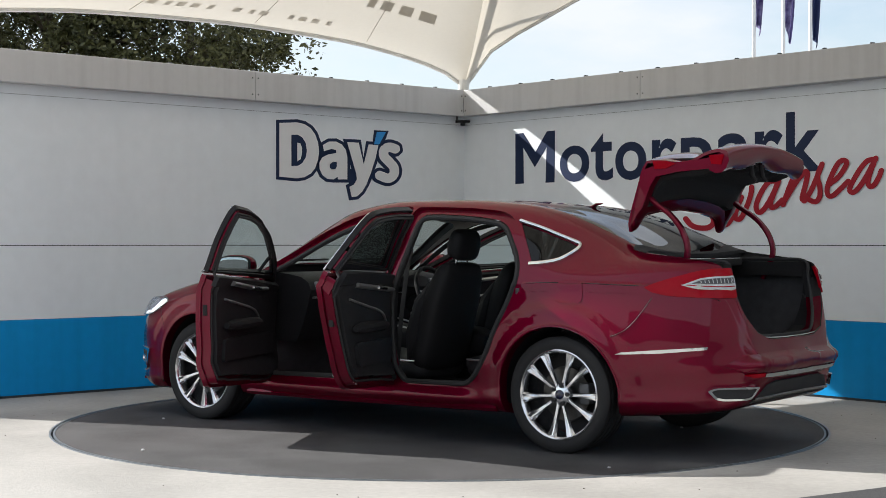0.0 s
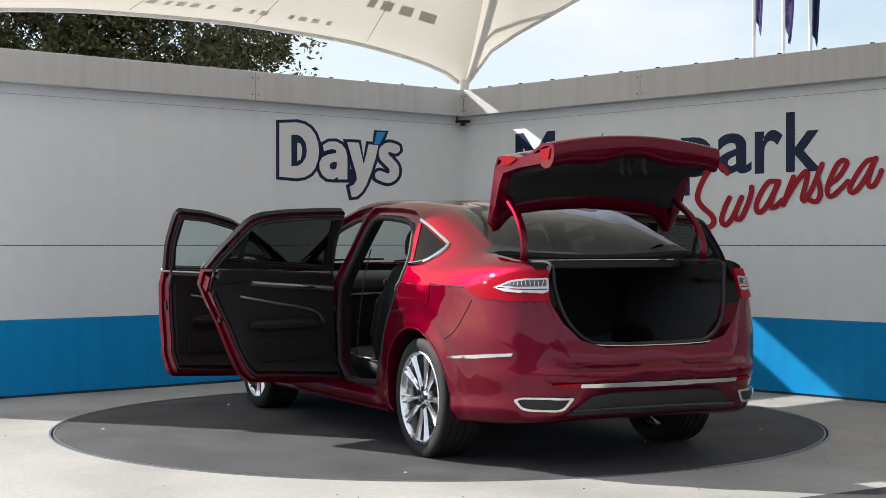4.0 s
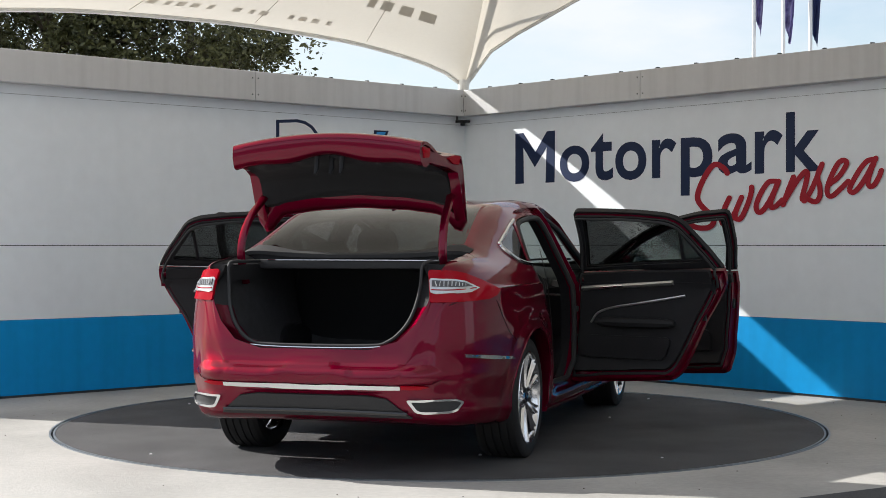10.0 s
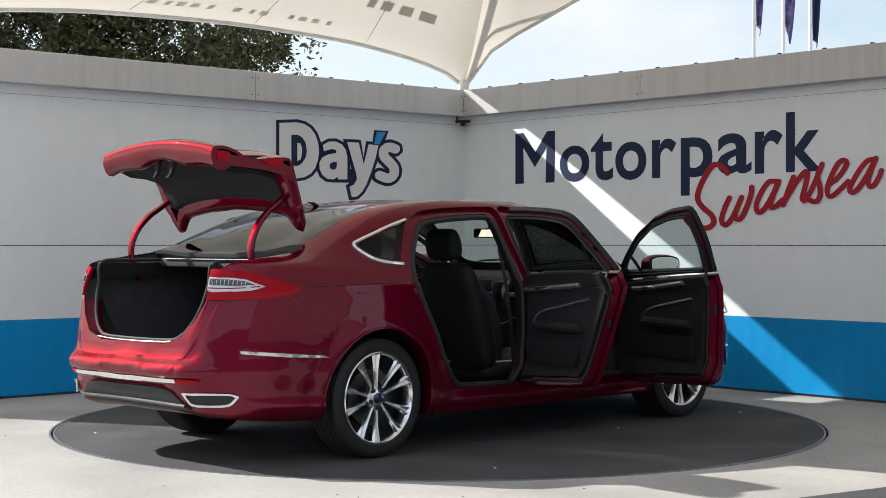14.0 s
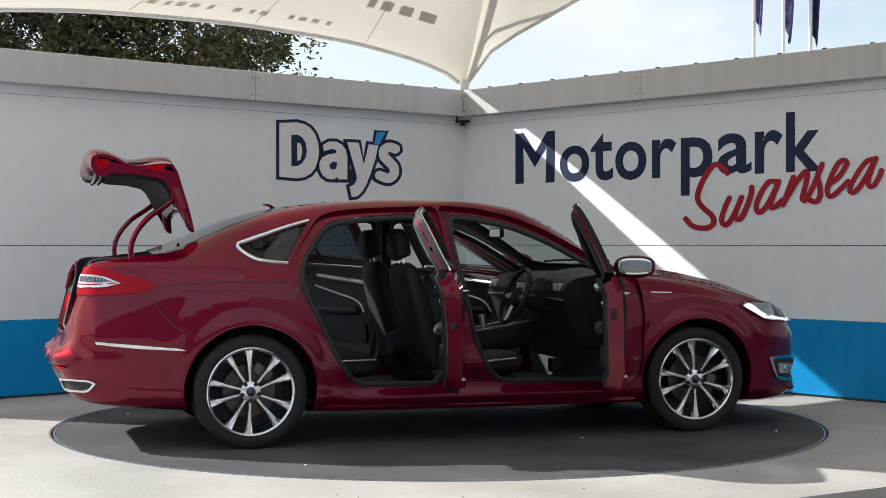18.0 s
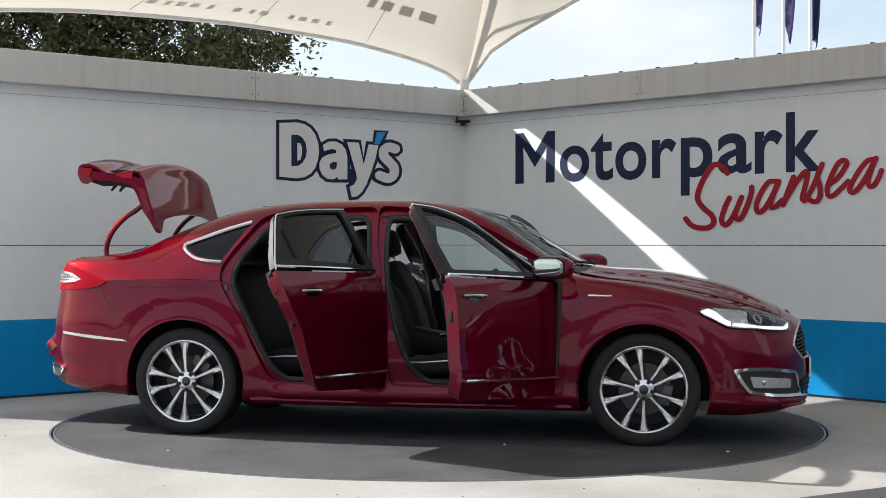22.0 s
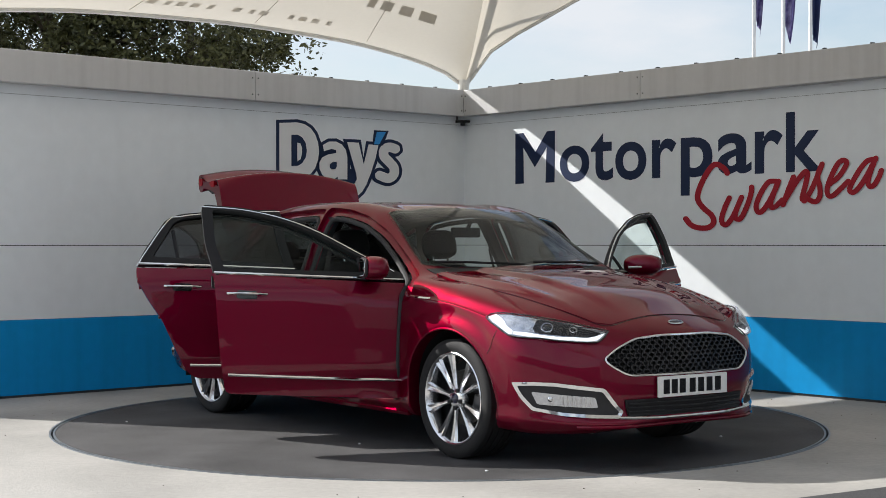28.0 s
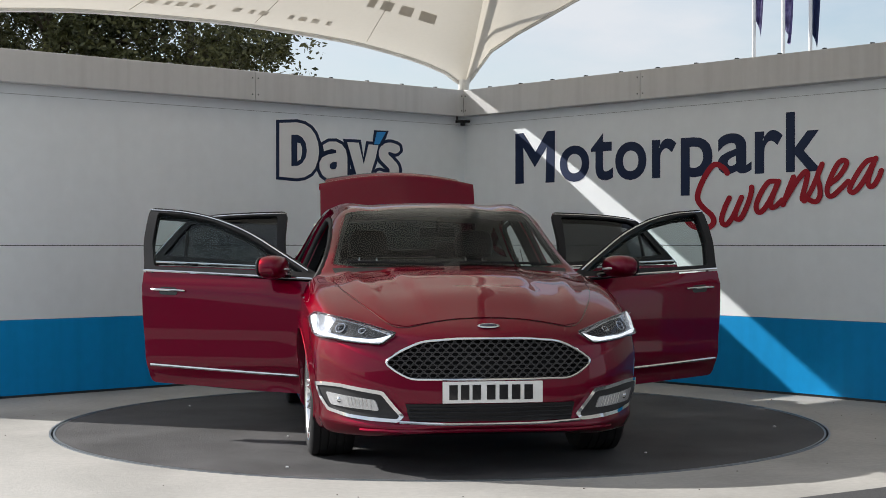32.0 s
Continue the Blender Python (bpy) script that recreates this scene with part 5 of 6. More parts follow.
# ---- wheels ----
def wheel(x, side, yaw=0.0):
    hub = new("wheel")
    hub.parent = car
    hub.matrix_basis = Matrix.Translation((x, side * .868, .333)) @ Matrix.Rotation(0 if side > 0 else math.pi, 4, "Z") @ Matrix.Rotation(random.uniform(0, 6), 4, "Y")
    tagged(hub, "polished ten-spoke alloy wheel with a black tyre")
    bm = bmesh.new()
    prof = [(.240, -.215), (.262, -.222), (.300, -.228), (.318, -.222), (.329, -.205)]
    for k in range(4):
        y = -.185 + k * .045
        prof += [(.3325, y - .012), (.3325, y + .012), (.3255, y + .014), (.3255, y + .020), (.3325, y + .022)]
    prof += [(.3325, .004), (.326, .012), (.312, .020), (.290, .024), (.268, .018), (.256, .010), (.240, .0)]
    lathe(bm, prof, 64)
    bmesh.ops.recalc_face_normals(bm, faces=bm.faces[:])
    part("tyre", bm, M_TYRE, hub, "black low-profile tyre")
    bm = bmesh.new()
    lathe(bm, [(.257, .010), (.260, .016), (.254, .020), (.247, .016), (.240, .004), (.232, -.03), (.228, -.20), (.240, -.215)], 64)
    bmesh.ops.recalc_face_normals(bm, faces=bm.faces[:])
    part("rim", bm, M_RIM, hub, "polished rim")
    for k in range(10):
        a = 2 * math.pi * k / 10 + (.055 if k % 2 else -.055)
        bm = bmesh.new()
        rows = []
        for r, w, y, t in ((.040, .013, -.008, .030), (.085, .011, -.006, .030), (.14, .014, -.002, .028), (.19, .020, .004, .024), (.225, .027, .009, .020), (.248, .031, .012, .010)):
            rows.append([bm.verts.new(q) for q in ((-w, y - .010, r), (-w * .62, y + .004, r), (-w * .10, y - .008, r), (w * .10, y - .008, r), (w * .62, y + .004, r), (w, y - .010, r), (w * .8, y - t, r), (-w * .8, y - t, r))])
        for A, B in zip(rows, rows[1:]):
            for j in range(8):
                bm.faces.new((A[j], A[(j + 1) % 8], B[(j + 1) % 8], B[j]))
        bm.faces.new(rows[0])
        bm.faces.new(rows[-1][::-1])
        bmesh.ops.transform(bm, matrix=Matrix.Rotation(a, 4, "Y"), verts=bm.verts[:])
        bmesh.ops.recalc_face_normals(bm, faces=bm.faces[:])
        part("spoke", bm, M_RIM, hub, sharp=.3)
    bm = bmesh.new()
    lathe(bm, [(.001, -.002), (.040, -.002), (.058, -.009), (.064, -.020), (.064, -.05), (.001, -.05)], 32)
    bmesh.ops.recalc_face_normals(bm, faces=bm.faces[:])
    part("hub_plate", bm, M_RIM, hub)
    bm = bmesh.new()
    lathe(bm, [(.0005, .007), (.022, .007), (.028, .003), (.029, -.01)], 24)
    bmesh.ops.recalc_face_normals(bm, faces=bm.faces[:])
    part("centre_cap", bm, M_BADGE, hub, "dark blue centre cap")
    for k in range(5):
        a = 2 * math.pi * k / 5 + .3
        bm = bmesh.new()
        bmesh.ops.create_cone(bm, cap_ends=True, segments=10, radius1=.013, radius2=.012, depth=.012, matrix=Matrix.Translation((.053 * math.cos(a), .002, .053 * math.sin(a))) @ Matrix.Rotation(-math.pi / 2, 4, "X"))
        part("wheel_nut", bm, M_SEAL, hub, smooth=False)
    bm = bmesh.new()
    lathe(bm, [(.001, -.075), (.155, -.075), (.158, -.080), (.158, -.10), (.001, -.10)], 48)
    bmesh.ops.recalc_face_normals(bm, faces=bm.faces[:])
    part("brake_disc", bm, M_DISC, hub, "steel brake disc")
    bm = bmesh.new()
    lathe(bm, [(.001, -.13), (.225, -.13)], 40)
    part("backplate", bm, M_TRIM, hub, "dark backplate")
    bm = bmesh.new()
    box(bm, -.06, .06, -.12, -.05, .10, .165, None, .012)
    part("brake_caliper", bm, M_RIMDARK, hub, "grey brake caliper")


random.seed(5)
for x in (1.425, -1.425):
    for s in (1, -1):
        wheel(x, s)


# ---- doors, each hung open on its hinge ----
def inner_line(pts, r, depth, n=6, flat=1.0, seg=8):
    """A bar on the door's inner face: points (x, z), depth in from the skin."""
    bm = bmesh.new()
    path = []
    for k in spline([Vector((a, b, 0)) for a, b in pts], n):
        p, nn = cast("y", k.x, k.y)
        path.append(p - Vector((0, depth, 0)))
    tube(bm, path, r, seg, False, flat)
    return bm


def hung(ob, s, hx, hy, degrees):
    h = Vector((hx, s * hy, 0))
    ob.matrix_basis = Matrix.Translation(h) @ Matrix.Rotation(radians(-degrees) * s, 4, "Z") @ Matrix.Translation(-h)


def mirror_shell(a, b, c, centre, power=2.6, lo=None):
    bm = bmesh.new()
    bmesh.ops.create_uvsphere(bm, u_segments=28, v_segments=18, radius=1.0)
    for v in bm.verts:
        q = [math.copysign(abs(t) ** (2 / power), t) for t in v.co]
        v.co = Vector((q[0] * a, q[1] * b, q[2] * c))
        if lo is not None and v.co.x < lo:
            v.co.x = lo
        v.co += Vector(centre)
    return bm


def build_door(s, front):
    fix = (lambda b: b) if s > 0 else mirrored
    outline = shrunk(rounded(DOOR_F if front else DOOR_R, .045), .004)
    win = rounded(WIN_F if front else WIN_R, .02)
    belt = (lambda x: z_belt(x) - .012)
    low = [p for p in finer(outline, .03) if p[1] < belt(p[0]) - .004]
    upper = [p for p in finer(outline, .03) if p[1] >= belt(p[0]) - .004]
    door = part("front_door" if front else "rear_door", fix(patch_data("y", low, out=0.0, thick=.030, step=.05)), M_PAINT, car,
                "open ruby red front door" if front else "open ruby red rear door", sharp=.9)
    # the painted inner frame, the trimmed card and the black frame round the glass
    part("inner_frame", fix(patch_data("y", shrunk(low, .014), out=-.030, thick=.055, step=.06)), M_PAINT, door, "red painted inner frame", sharp=.9)
    part("door_card", fix(patch_data("y", rounded(shrunk(low, .045), .03), out=-.085, thick=.028, step=.05)), M_LEATHER, door, "black trimmed door card")
    part("window_frame", fix(patch_data("y", upper, [win], out=.002, thick=.030, step=.04)), M_TRIM, door, "black window frame")
    part("frame_flange", fix(patch_data("y", shrunk(upper, .013), [grown(win, .010)], out=-.028, thick=.012, step=.04)), M_PAINT, door, "red painted window frame flange", sharp=.9)
    part("frame_lining", fix(patch_data("y", shrunk(upper, .015), [grown(win, .002)], out=-.040, thick=.014, step=.04)), M_TRIM, door, "black inner window frame")
    cap = [(x, z_belt(x) - .075) for x in np.linspace(max(p[0] for p in upper) - .06, min(p[0] for p in upper) + .05, 12)]
    cap += [(x, z_belt(x) + .006) for x, z in reversed(cap)]
    part("card_top", fix(patch_data("y", cap, out=-.080, thick=.030, step=.05)), M_LEATHER, door, "black padded card top")
    pane = part("window_pane", fix(patch_data("y", grown(win, .008), out=-.014, thick=.004, step=.06, pane=True)), M_GLASS if front else M_TINT, door,
                "clear side window" if front else "dark privacy glass window")
    pane.data.materials.append(M_INNER)
    pane.visible_shadow = not front
    x0, x1 = (.945, -.160) if front else (-.19, -1.175)
    b0, b1 = z_belt(x0), z_belt(x1)
    part("belt_strip", fix(line("y", [(x0, b0 - .008), ((x0 + x1) / 2, z_belt((x0 + x1) / 2) - .008), (x1, b1 - .008)], .008, .004)), M_CHROME, door, "chrome waist strip")
    top = [(.90, 1.038), (.72, 1.134), (.47, 1.269), (.25, 1.353), (.02, 1.401), (-.215, 1.419)] if front else [(-.25, 1.411), (-.45, 1.407), (-.70, 1.396), (-.89, 1.376), (-.975, 1.345), (-1.125, 1.150), (-1.185, 1.06)]
    part("roof_strip", fix(line("y", [(a, b - .010) for a, b in top], .0055, .003, n=5)), M_CHROME, door, "chrome strip over the window")
    xs0, xs1 = (.99, -.085) if front else (-.15, -.865)
    part("lower_strip", fix(line("y", [(xs0, .395 if front else .425), ((xs0 + xs1) / 2, .422 if front else .432), (xs1, .452 if front else .440)], .015, .006, flat=.6)), M_CHROME, door, "chrome strip low on the door")
    # outer handle
    hx0, hx1, hz = (.135, -.085, .905) if front else (-.80, -1.02, .925)
    bm = bmesh.new()
    path = []
    for k in range(9):
        u = k / 8
        p, nn = cast("y", hx0 + (hx1 - hx0) * u, hz + .008 * u)
        path.append(p + nn * (.006 + .030 * math.sin(math.pi * min(1, max(0, u))) ** .5))
    tube(bm, path, .012, 8, False, .7)
    part("handle", fix(bm), M_CHROME, door, "chrome door handle")
    part("handle_cup", fix(patch_data("y", rounded([(hx0 - .05, hz - .028), (hx0 - .05, hz + .02), (hx1 + .05, hz + .025), (hx1 + .05, hz - .022)], .02), out=.002, thick=.004, step=.03)), M_GLOSSBLACK, door, "dark handle recess")
    # inner trim
    if front:
        grip, curve, rest = [(.72, .905), (.52, .915), (.30, .935), (.08, .955)], [(.66, .690), (.60, .752), (.50, .788), (.30, .820), (.02, .860)], (.62, .02, .70)
        panel = [(.86, .46), (.86, .62), (.0, .62), (.0, .46)]
    else:
        grip, curve, rest = [(-.24, .915), (-.45, .930), (-.68, .945), (-.88, .960)], [(-.29, .700), (-.34, .760), (-.45, .798), (-.65, .830), (-.95, .880)], (-.34, -.88, .71)
        panel = [(-.24, .46), (-.24, .62), (-.86, .62), (-.80, .46)]
    part("grip_trim", fix(inner_line(grip, .026, .120, flat=.6)), M_SILVER, door, "satin silver grip trim")
    part("inner_handle", fix(inner_line([(grip[1][0] + .05, grip[1][1] - .004), (grip[1][0] - .09, grip[1][1] + .006)], .014, .140, flat=.6)), M_CHROME, door, "chrome inner handle")
    part("curved_strip", fix(inner_line(curve, .0075, .118)), M_SILVER, door, "curved bright strip")
    bm = bmesh.new()
    pts = []
    for k in range(9):
        x = rest[0] + (rest[1] - rest[0]) * k / 8
        p, nn = cast("y", x, rest[2])
        pts.append(p - nn * .135)
    tube(bm, pts, [.02, .034, .038, .038, .038, .038, .038, .034, .02], 10, False, .9)
    part("armrest", fix(bm), M_LEATHER, door, "black padded armrest")
    part("pocket", fix(patch_data("y", rounded(panel, .05), out=-.105, thick=.03, step=.05)), M_TRIM, door, "black door pocket")
    bm = bmesh.new()
    path = []
    for a, b in finer(shrunk(outline, .03), .05):
        p, nn = cast("y", a, b)
        path.append(p - nn * (.058 if b > belt(a) else .086))
    tube(bm, path, .009, 6, True)
    part("door_seal", fix(bm), M_SEAL, door, "black rubber door seal")
    # the latch on the shut face and the glass dividers
    lx, lz = (-.135, .80) if front else (-1.05, .76)
    p, nn = cast("y", lx, lz)
    bm = bmesh.new()
    box(bm, lx - .004, lx + .03, p.y - .068, p.y - .040, lz - .032, lz + .032, None, .005)
    part("latch", fix(bm), M_TRIM, door, "dark steel door latch")
    if front:
        part("divider", fix(inner_line([(.70, 1.015), (.695, 1.108)], .011, .018, n=3)), M_TRIM, door, "black glass divider")
        bm = mirror_shell(.086, .128, .070, (.745, .990, 1.055), 2.5, -.055)
        part("mirror_housing", fix(bm), M_PAINT, door, "ruby red mirror housing", sharp=.8)
        bm = bmesh.new()
        tube(bm, [(.79, .84, 1.000), (.77, .885, 1.008), (.755, .93, 1.030)], [.035, .032, .030], 10, False, .6)
        part("mirror_stalk", fix(bm), M_GLOSSBLACK, door, "black mirror stalk")
        bm = mirror_shell(.012, .114, .060, (.686, .990, 1.057), 3.2)
        part("mirror_rim", fix(bm), M_TRIM, door, "black mirror rim")
        bm = mirror_shell(.004, .102, .051, (.674, .990, 1.057), 3.2)
        part("mirror_glass", fix(bm), M_MIRROR, door, "mirror glass")
        bm = bmesh.new()
        tube(bm, [(.824, .925, 1.040), (.836, .98, 1.042), (.806, 1.060, 1.046), (.770, 1.108, 1.050)], .008, 8)
        part("mirror_lamp", fix(bm), M_WHITELAMP, door, "clear indicator strip")
        hung(door, s, .89, .90, 66.5)
    else:
        part("divider", fix(inner_line([(-.925, 1.09), (-.945, 1.275)], .012, .016, n=3)), M_TRIM, door, "black glass divider")
        hung(door, s, -.14, .90, 71.0)
    return door


for s in (1, -1):
    build_door(s, True)
    build_door(s, False)


# seals round the door openings and the boot
def opening_seal(outline, depth):
    bm = bmesh.new()
    path = []
    for a, b in finer(outline, .05):
        p, nn = cast("y", a, b)
        path.append(p - nn * depth)
    tube(bm, path, .017, 8, True)
    return bm


both("opening_seal", lambda: opening_seal(shrunk(rounded(APER_F, .07), .004), .030), M_SEAL, body, "black rubber seal")
both("opening_seal", lambda: opening_seal(shrunk(rounded(APER_R, .07), .004), .030), M_SEAL, body, "black rubber seal")
# the pillar between the doors and the sills, boxed in behind the skin
def pillar():
    bm = bmesh.new()
    rows = []
    for z in np.linspace(.34, 1.37, 14):
        xa = np.interp(z, [.35, .42, .62, .90, 1.20, 1.38], [.11, .02, -.065, -.125, -.165, -.165]) + .004
        xb = np.interp(z, [.35, .42, .62, .90, 1.20, 1.38], [-.30, -.25, -.225, -.225, -.262, -.285]) - .004
        y = cast("y", (xa + xb) / 2, z)[0].y
        rows.append([bm.verts.new(q) for q in ((xa, y - .030, z), (xa - .03, y - .12, z), (xb + .03, y - .12, z), (xb, y - .030, z))])
    for A, B in zip(rows, rows[1:]):
        for k in range(4):
            bm.faces.new((A[k], A[(k + 1) % 4], B[(k + 1) % 4], B[k]))
    bmesh.ops.recalc_face_normals(bm, faces=bm.faces[:])
    return bm
both("pillar_trim", pillar, M_TRIM, body, "black centre pillar trim")
def sill_box():
    bm = bmesh.new()
    box(bm, -.98, 1.0, .66, .868, .215, .345, None, .015)
    return bm
both("sill", sill_box, M_PAINT, body, "red painted door sill")
def tread():
    bm = bmesh.new()
    box(bm, .12, .84, .76, .82, .345, .351, None, .003)
    return bm
both("sill_tread", tread, M_RIMDARK, body, "brushed sill tread")
for x, z in ((-.165, .78), (-1.155, .92), (-.16, .60)):
    def stop():
        bm = bmesh.new()
        p, nn = cast("y", x, z)
        box(bm, x - .014, x + .014, p.y - .045, p.y - .012, z - .018, z + .018, None, .005)
        return bm
    both("striker", stop, M_RIMDARK, body, "steel striker")


# ---- the boot lid, raised: every piece is swept across the car ----
lid_half = ease([-2.32, -2.20, -2.08, -1.96, -1.85, -1.65], [.520, .538, .562, .592, .608, .608])
deck_x = ease([1.20, 1.38, 1.56, 1.69, 1.75], [-1.700, -1.742, -1.796, -1.832, -1.845])


def lid_front(s):
    """The height of the lid's front edge: a shallow arch that ends in a hanging point on each side."""
    return float(np.interp(abs(s), [0, .45, .72, .80, .88, .93, .97, 1.0], [1.395, 1.380, 1.358, 1.340, 1.275, 1.255, 1.275, 1.31]))


def lid_rise(s):
    return .055 * (1 - s * s)


def swept(section, n=36, lo=-1.0, hi=1.0):
    """A closed section of (x, z) points carried across the lid, s from one side to the other."""
    bm = bmesh.new()
    rows = []
    for k in range(n + 1):
        s = lo + (hi - lo) * k / n
        rows.append([bm.verts.new((x, s * lid_half(x), z)) for x, z in section(s)])
    m = len(rows[0])
    for A, B in zip(rows, rows[1:]):
        for k in range(m):
            bm.faces.new((A[k], A[(k + 1) % m], B[(k + 1) % m], B[k]))
    bm.faces.new(rows[0][::-1])
    bm.faces.new(rows[-1])
    bmesh.ops.recalc_face_normals(bm, faces=bm.faces[:])
    return bm


def lid_curve(s, inset):
    zf, up = lid_front(s), lid_rise(s)
    keys = [(deck_x(z) + .016 * (1 - s * s) - inset, z) for z in np.linspace(zf, 1.66 - .05 * s * s, 7)]
    tail = [(-1.836, 1.712), (-1.856, 1.724), (-1.93, 1.712), (-2.03, 1.684), (-2.10, 1.682), (-2.17, 1.708), (-2.24, 1.722), (-2.295, 1.712), (-2.308, 1.690)]
    out = [Vector((x, 0, z)) for x, z in keys]
    for x, z in tail:
        k = min(1, max(0, (-1.83 - x) / .03))
        back = min(1, max(0, (-1.85 - x) / .35))
        out.append(Vector((x + .016 * (1 - s * s) * (1 - k) - inset * (1 - k) + (inset * .6 if x < -2.29 else 0), 0, z + up * (.25 + .75 * back) - .058 * s * s * (1 - back) - inset * k)))
    return [(p.x, p.z) for p in spline(out, 3)]


boot_lid = part("boot_lid", swept(lambda s: lid_curve(s, 0) + lid_curve(s, .018)[::-1]), M_PAINT, car, "ruby red boot lid standing open", sharp=.9)
def lip_section(s):
    up, low = lid_rise(s), .018 * math.cos(6.5 * s) * (1 - s * s)
    return [(-2.308, 1.688 + up), (-2.312, 1.655 + up), (-2.296, 1.615 + up + low * .5), (-2.272, 1.592 + up + low), (-2.235, 1.588 + up + low), (-2.20, 1.606 + up + low), (-2.19, 1.66 + up), (-2.23, 1.694 + up), (-2.28, 1.698 + up)]
part("lid_lip", swept(lip_section), M_PAINT, boot_lid, "red moulded lower lip of the lid", sharp=.9)
def lining_section(s):
    up, zf = lid_rise(s), max(lid_front(s), 1.34)
    w = .008 * math.sin(17 * s) + .006 * math.sin(31 * s + 1)
    return [(-2.225, 1.66 + up), (-2.225, 1.600 + up + w), (-2.14, 1.572 + up + w), (-2.02, 1.566 + up), (-1.92, 1.548 + up * .8), (-1.885, 1.52 + up * .6), (-1.862, 1.48 + up * .3), (-1.825, zf + .075), (-1.775, zf + .060),
            (-1.82, 1.62), (-1.86, 1.68 + up * .2)]
part("lid_lining", swept(lining_section, 48, -.90, .90), M_FELT, boot_lid, "black felt lid lining", sharp=.7)
def frame_section(s):
    zf = lid_front(s)
    x0, x1 = deck_x(zf) - .012, deck_x(zf + .09) - .012
    return [(x0, zf + .004), (x1 + .004, zf + .095), (x1 - .030, zf + .092), (x0 - .034, zf + .030), (x0 - .016, zf + .006)]
part("inner_frame", swept(frame_section), M_PAINT, boot_lid, "red painted inner frame", sharp=.9)
def side_section(s):
    zf, up = lid_front(s), lid_rise(s)
    return [(deck_x(zf) - .012, zf + .01), (deck_x(1.60) - .012, 1.615), (-1.90, 1.640), (-2.02, 1.645 + up), (-2.28, 1.69 + up), (-2.20, 1.615 + up), (-2.02, 1.60), (-1.90, 1.575), (-1.865, 1.52), (-1.815, 1.40), (deck_x(zf) - .03, zf + .02)]
for lo, hi in ((-1.0, -.905), (.905, 1.0)):
    part("side_frame", swept(side_section, 4, lo, hi), M_PAINT, boot_lid, "red painted side frame", sharp=.7)
for s in (1, -1):
    part("lid_lamp", swept(lambda q: [(-1.885, 1.664), (-1.96, 1.664), (-2.015, 1.646), (-1.96, 1.620), (-1.895, 1.618)], 2, .97 * s, 1.012 * s), M_REDLAMP, boot_lid, "red lamp on the lid's side")
    part("lid_reflector", swept(lambda q: [(-2.20, 1.690), (-2.285, 1.690), (-2.27, 1.635), (-2.215, 1.640)], 2, .96 * s, 1.012 * s), M_REDLAMP, boot_lid, "red lamp on the lid's side")
for y in (-.07, 0, .07):
    bm = bmesh.new()
    tube(bm, [(-2.20 - abs(y) * .5, y, 1.66), (-2.21 - abs(y) * .5, y, 1.590), (-2.235 - abs(y) * .5, y, 1.560)], [.016, .014, .008], 8)
    part("latch", bm, M_TRIM, boot_lid, "black lid latch")
for s in (1, -1):
    bm = bmesh.new()
    tube(bm, spline([(-2.02, s * .575, .98), (-2.085, s * .575, 1.13), (-2.06, s * .57, 1.25), (-1.98, s * .56, 1.35), (-1.88, s * .55, 1.42), (-1.815, s * .54, 1.475), (-1.795, s * .53, 1.52)], 5), .024, 8, False, .7)
    part("lid_hinge", bm, M_PAINT, car, "red gooseneck lid hinge")

# boot interior
bm = bmesh.new()
prof = [(-.62, 1.06), (-.60, .90), (-.56, .72), (-.50, .60), (.50, .60), (.56, .72), (.60, .90), (.62, 1.06)]
rows = [[bm.verts.new((x, y, z)) for y, z in prof] for x in (-2.29, -2.0, -1.60, -1.23)]
for A, B in zip(rows, rows[1:]):
    for k in range(len(prof) - 1):
        bm.faces.new((A[k], A[k + 1], B[k + 1], B[k]))
bm.faces.new(rows[-1])
part("boot_lining", bm, M_CARPET, car, "black carpeted boot lining")
bm = bmesh.new()
box(bm, -1.84, -1.16, -.60, .60, 1.055, 1.080, None, .01)
part("parcel_shelf", bm, M_CARPET, car, "black parcel shelf")
SEAL_LINE = [(.540, 1.09), (.532, .98), (.512, .87), (.468, .775), (.385, .698), (.26, .674)]
JAMB_LINE = [(.648, 1.09), (.610, .98), (.585, .88), (.535, .79), (.445, .702), (.30, .660)]
def jamb(pairs):
    """The inner edge of the boot opening, from the outer skin in to the seal."""
    bm = bmesh.new()
    rows = []
    for (yo, zo), (yi, zi) in pairs:
        a, b = cast("x", yo, zo, -1)[0], cast("x", yi, min(zi, 1.06), -1)[0]
        A, B = Vector((a.x + .006, yo, zo)), Vector((b.x + .05, yi, zi))
        rows.append([bm.verts.new(q) for q in (A, A.lerp(B, .5) + Vector((.012, 0, -.004)), B, B + Vector((.025, 0, 0)))])
    for A, B in zip(rows, rows[1:]):
        for k in range(3):
            bm.faces.new((A[k], A[k + 1], B[k + 1], B[k]))
    bmesh.ops.solidify(bm, geom=bm.faces[:], thickness=.004)
    bmesh.ops.recalc_face_normals(bm, faces=bm.faces[:])
    return bm
pairs = list(zip(JAMB_LINE, SEAL_LINE))
both("boot_jamb", lambda: jamb(pairs[:3]), M_SEAL, body, "black boot opening edge")
both("boot_sill_corner", lambda: jamb(pairs[2:]), M_PAINT, body, "red painted boot opening edge")
low = pairs[-1:] + [((0, .658), (0, .678))] + [((-pairs[-1][0][0], pairs[-1][0][1]), (-pairs[-1][1][0], pairs[-1][1][1]))]
part("boot_sill", jamb(low), M_PAINT, body, "red painted boot sill")
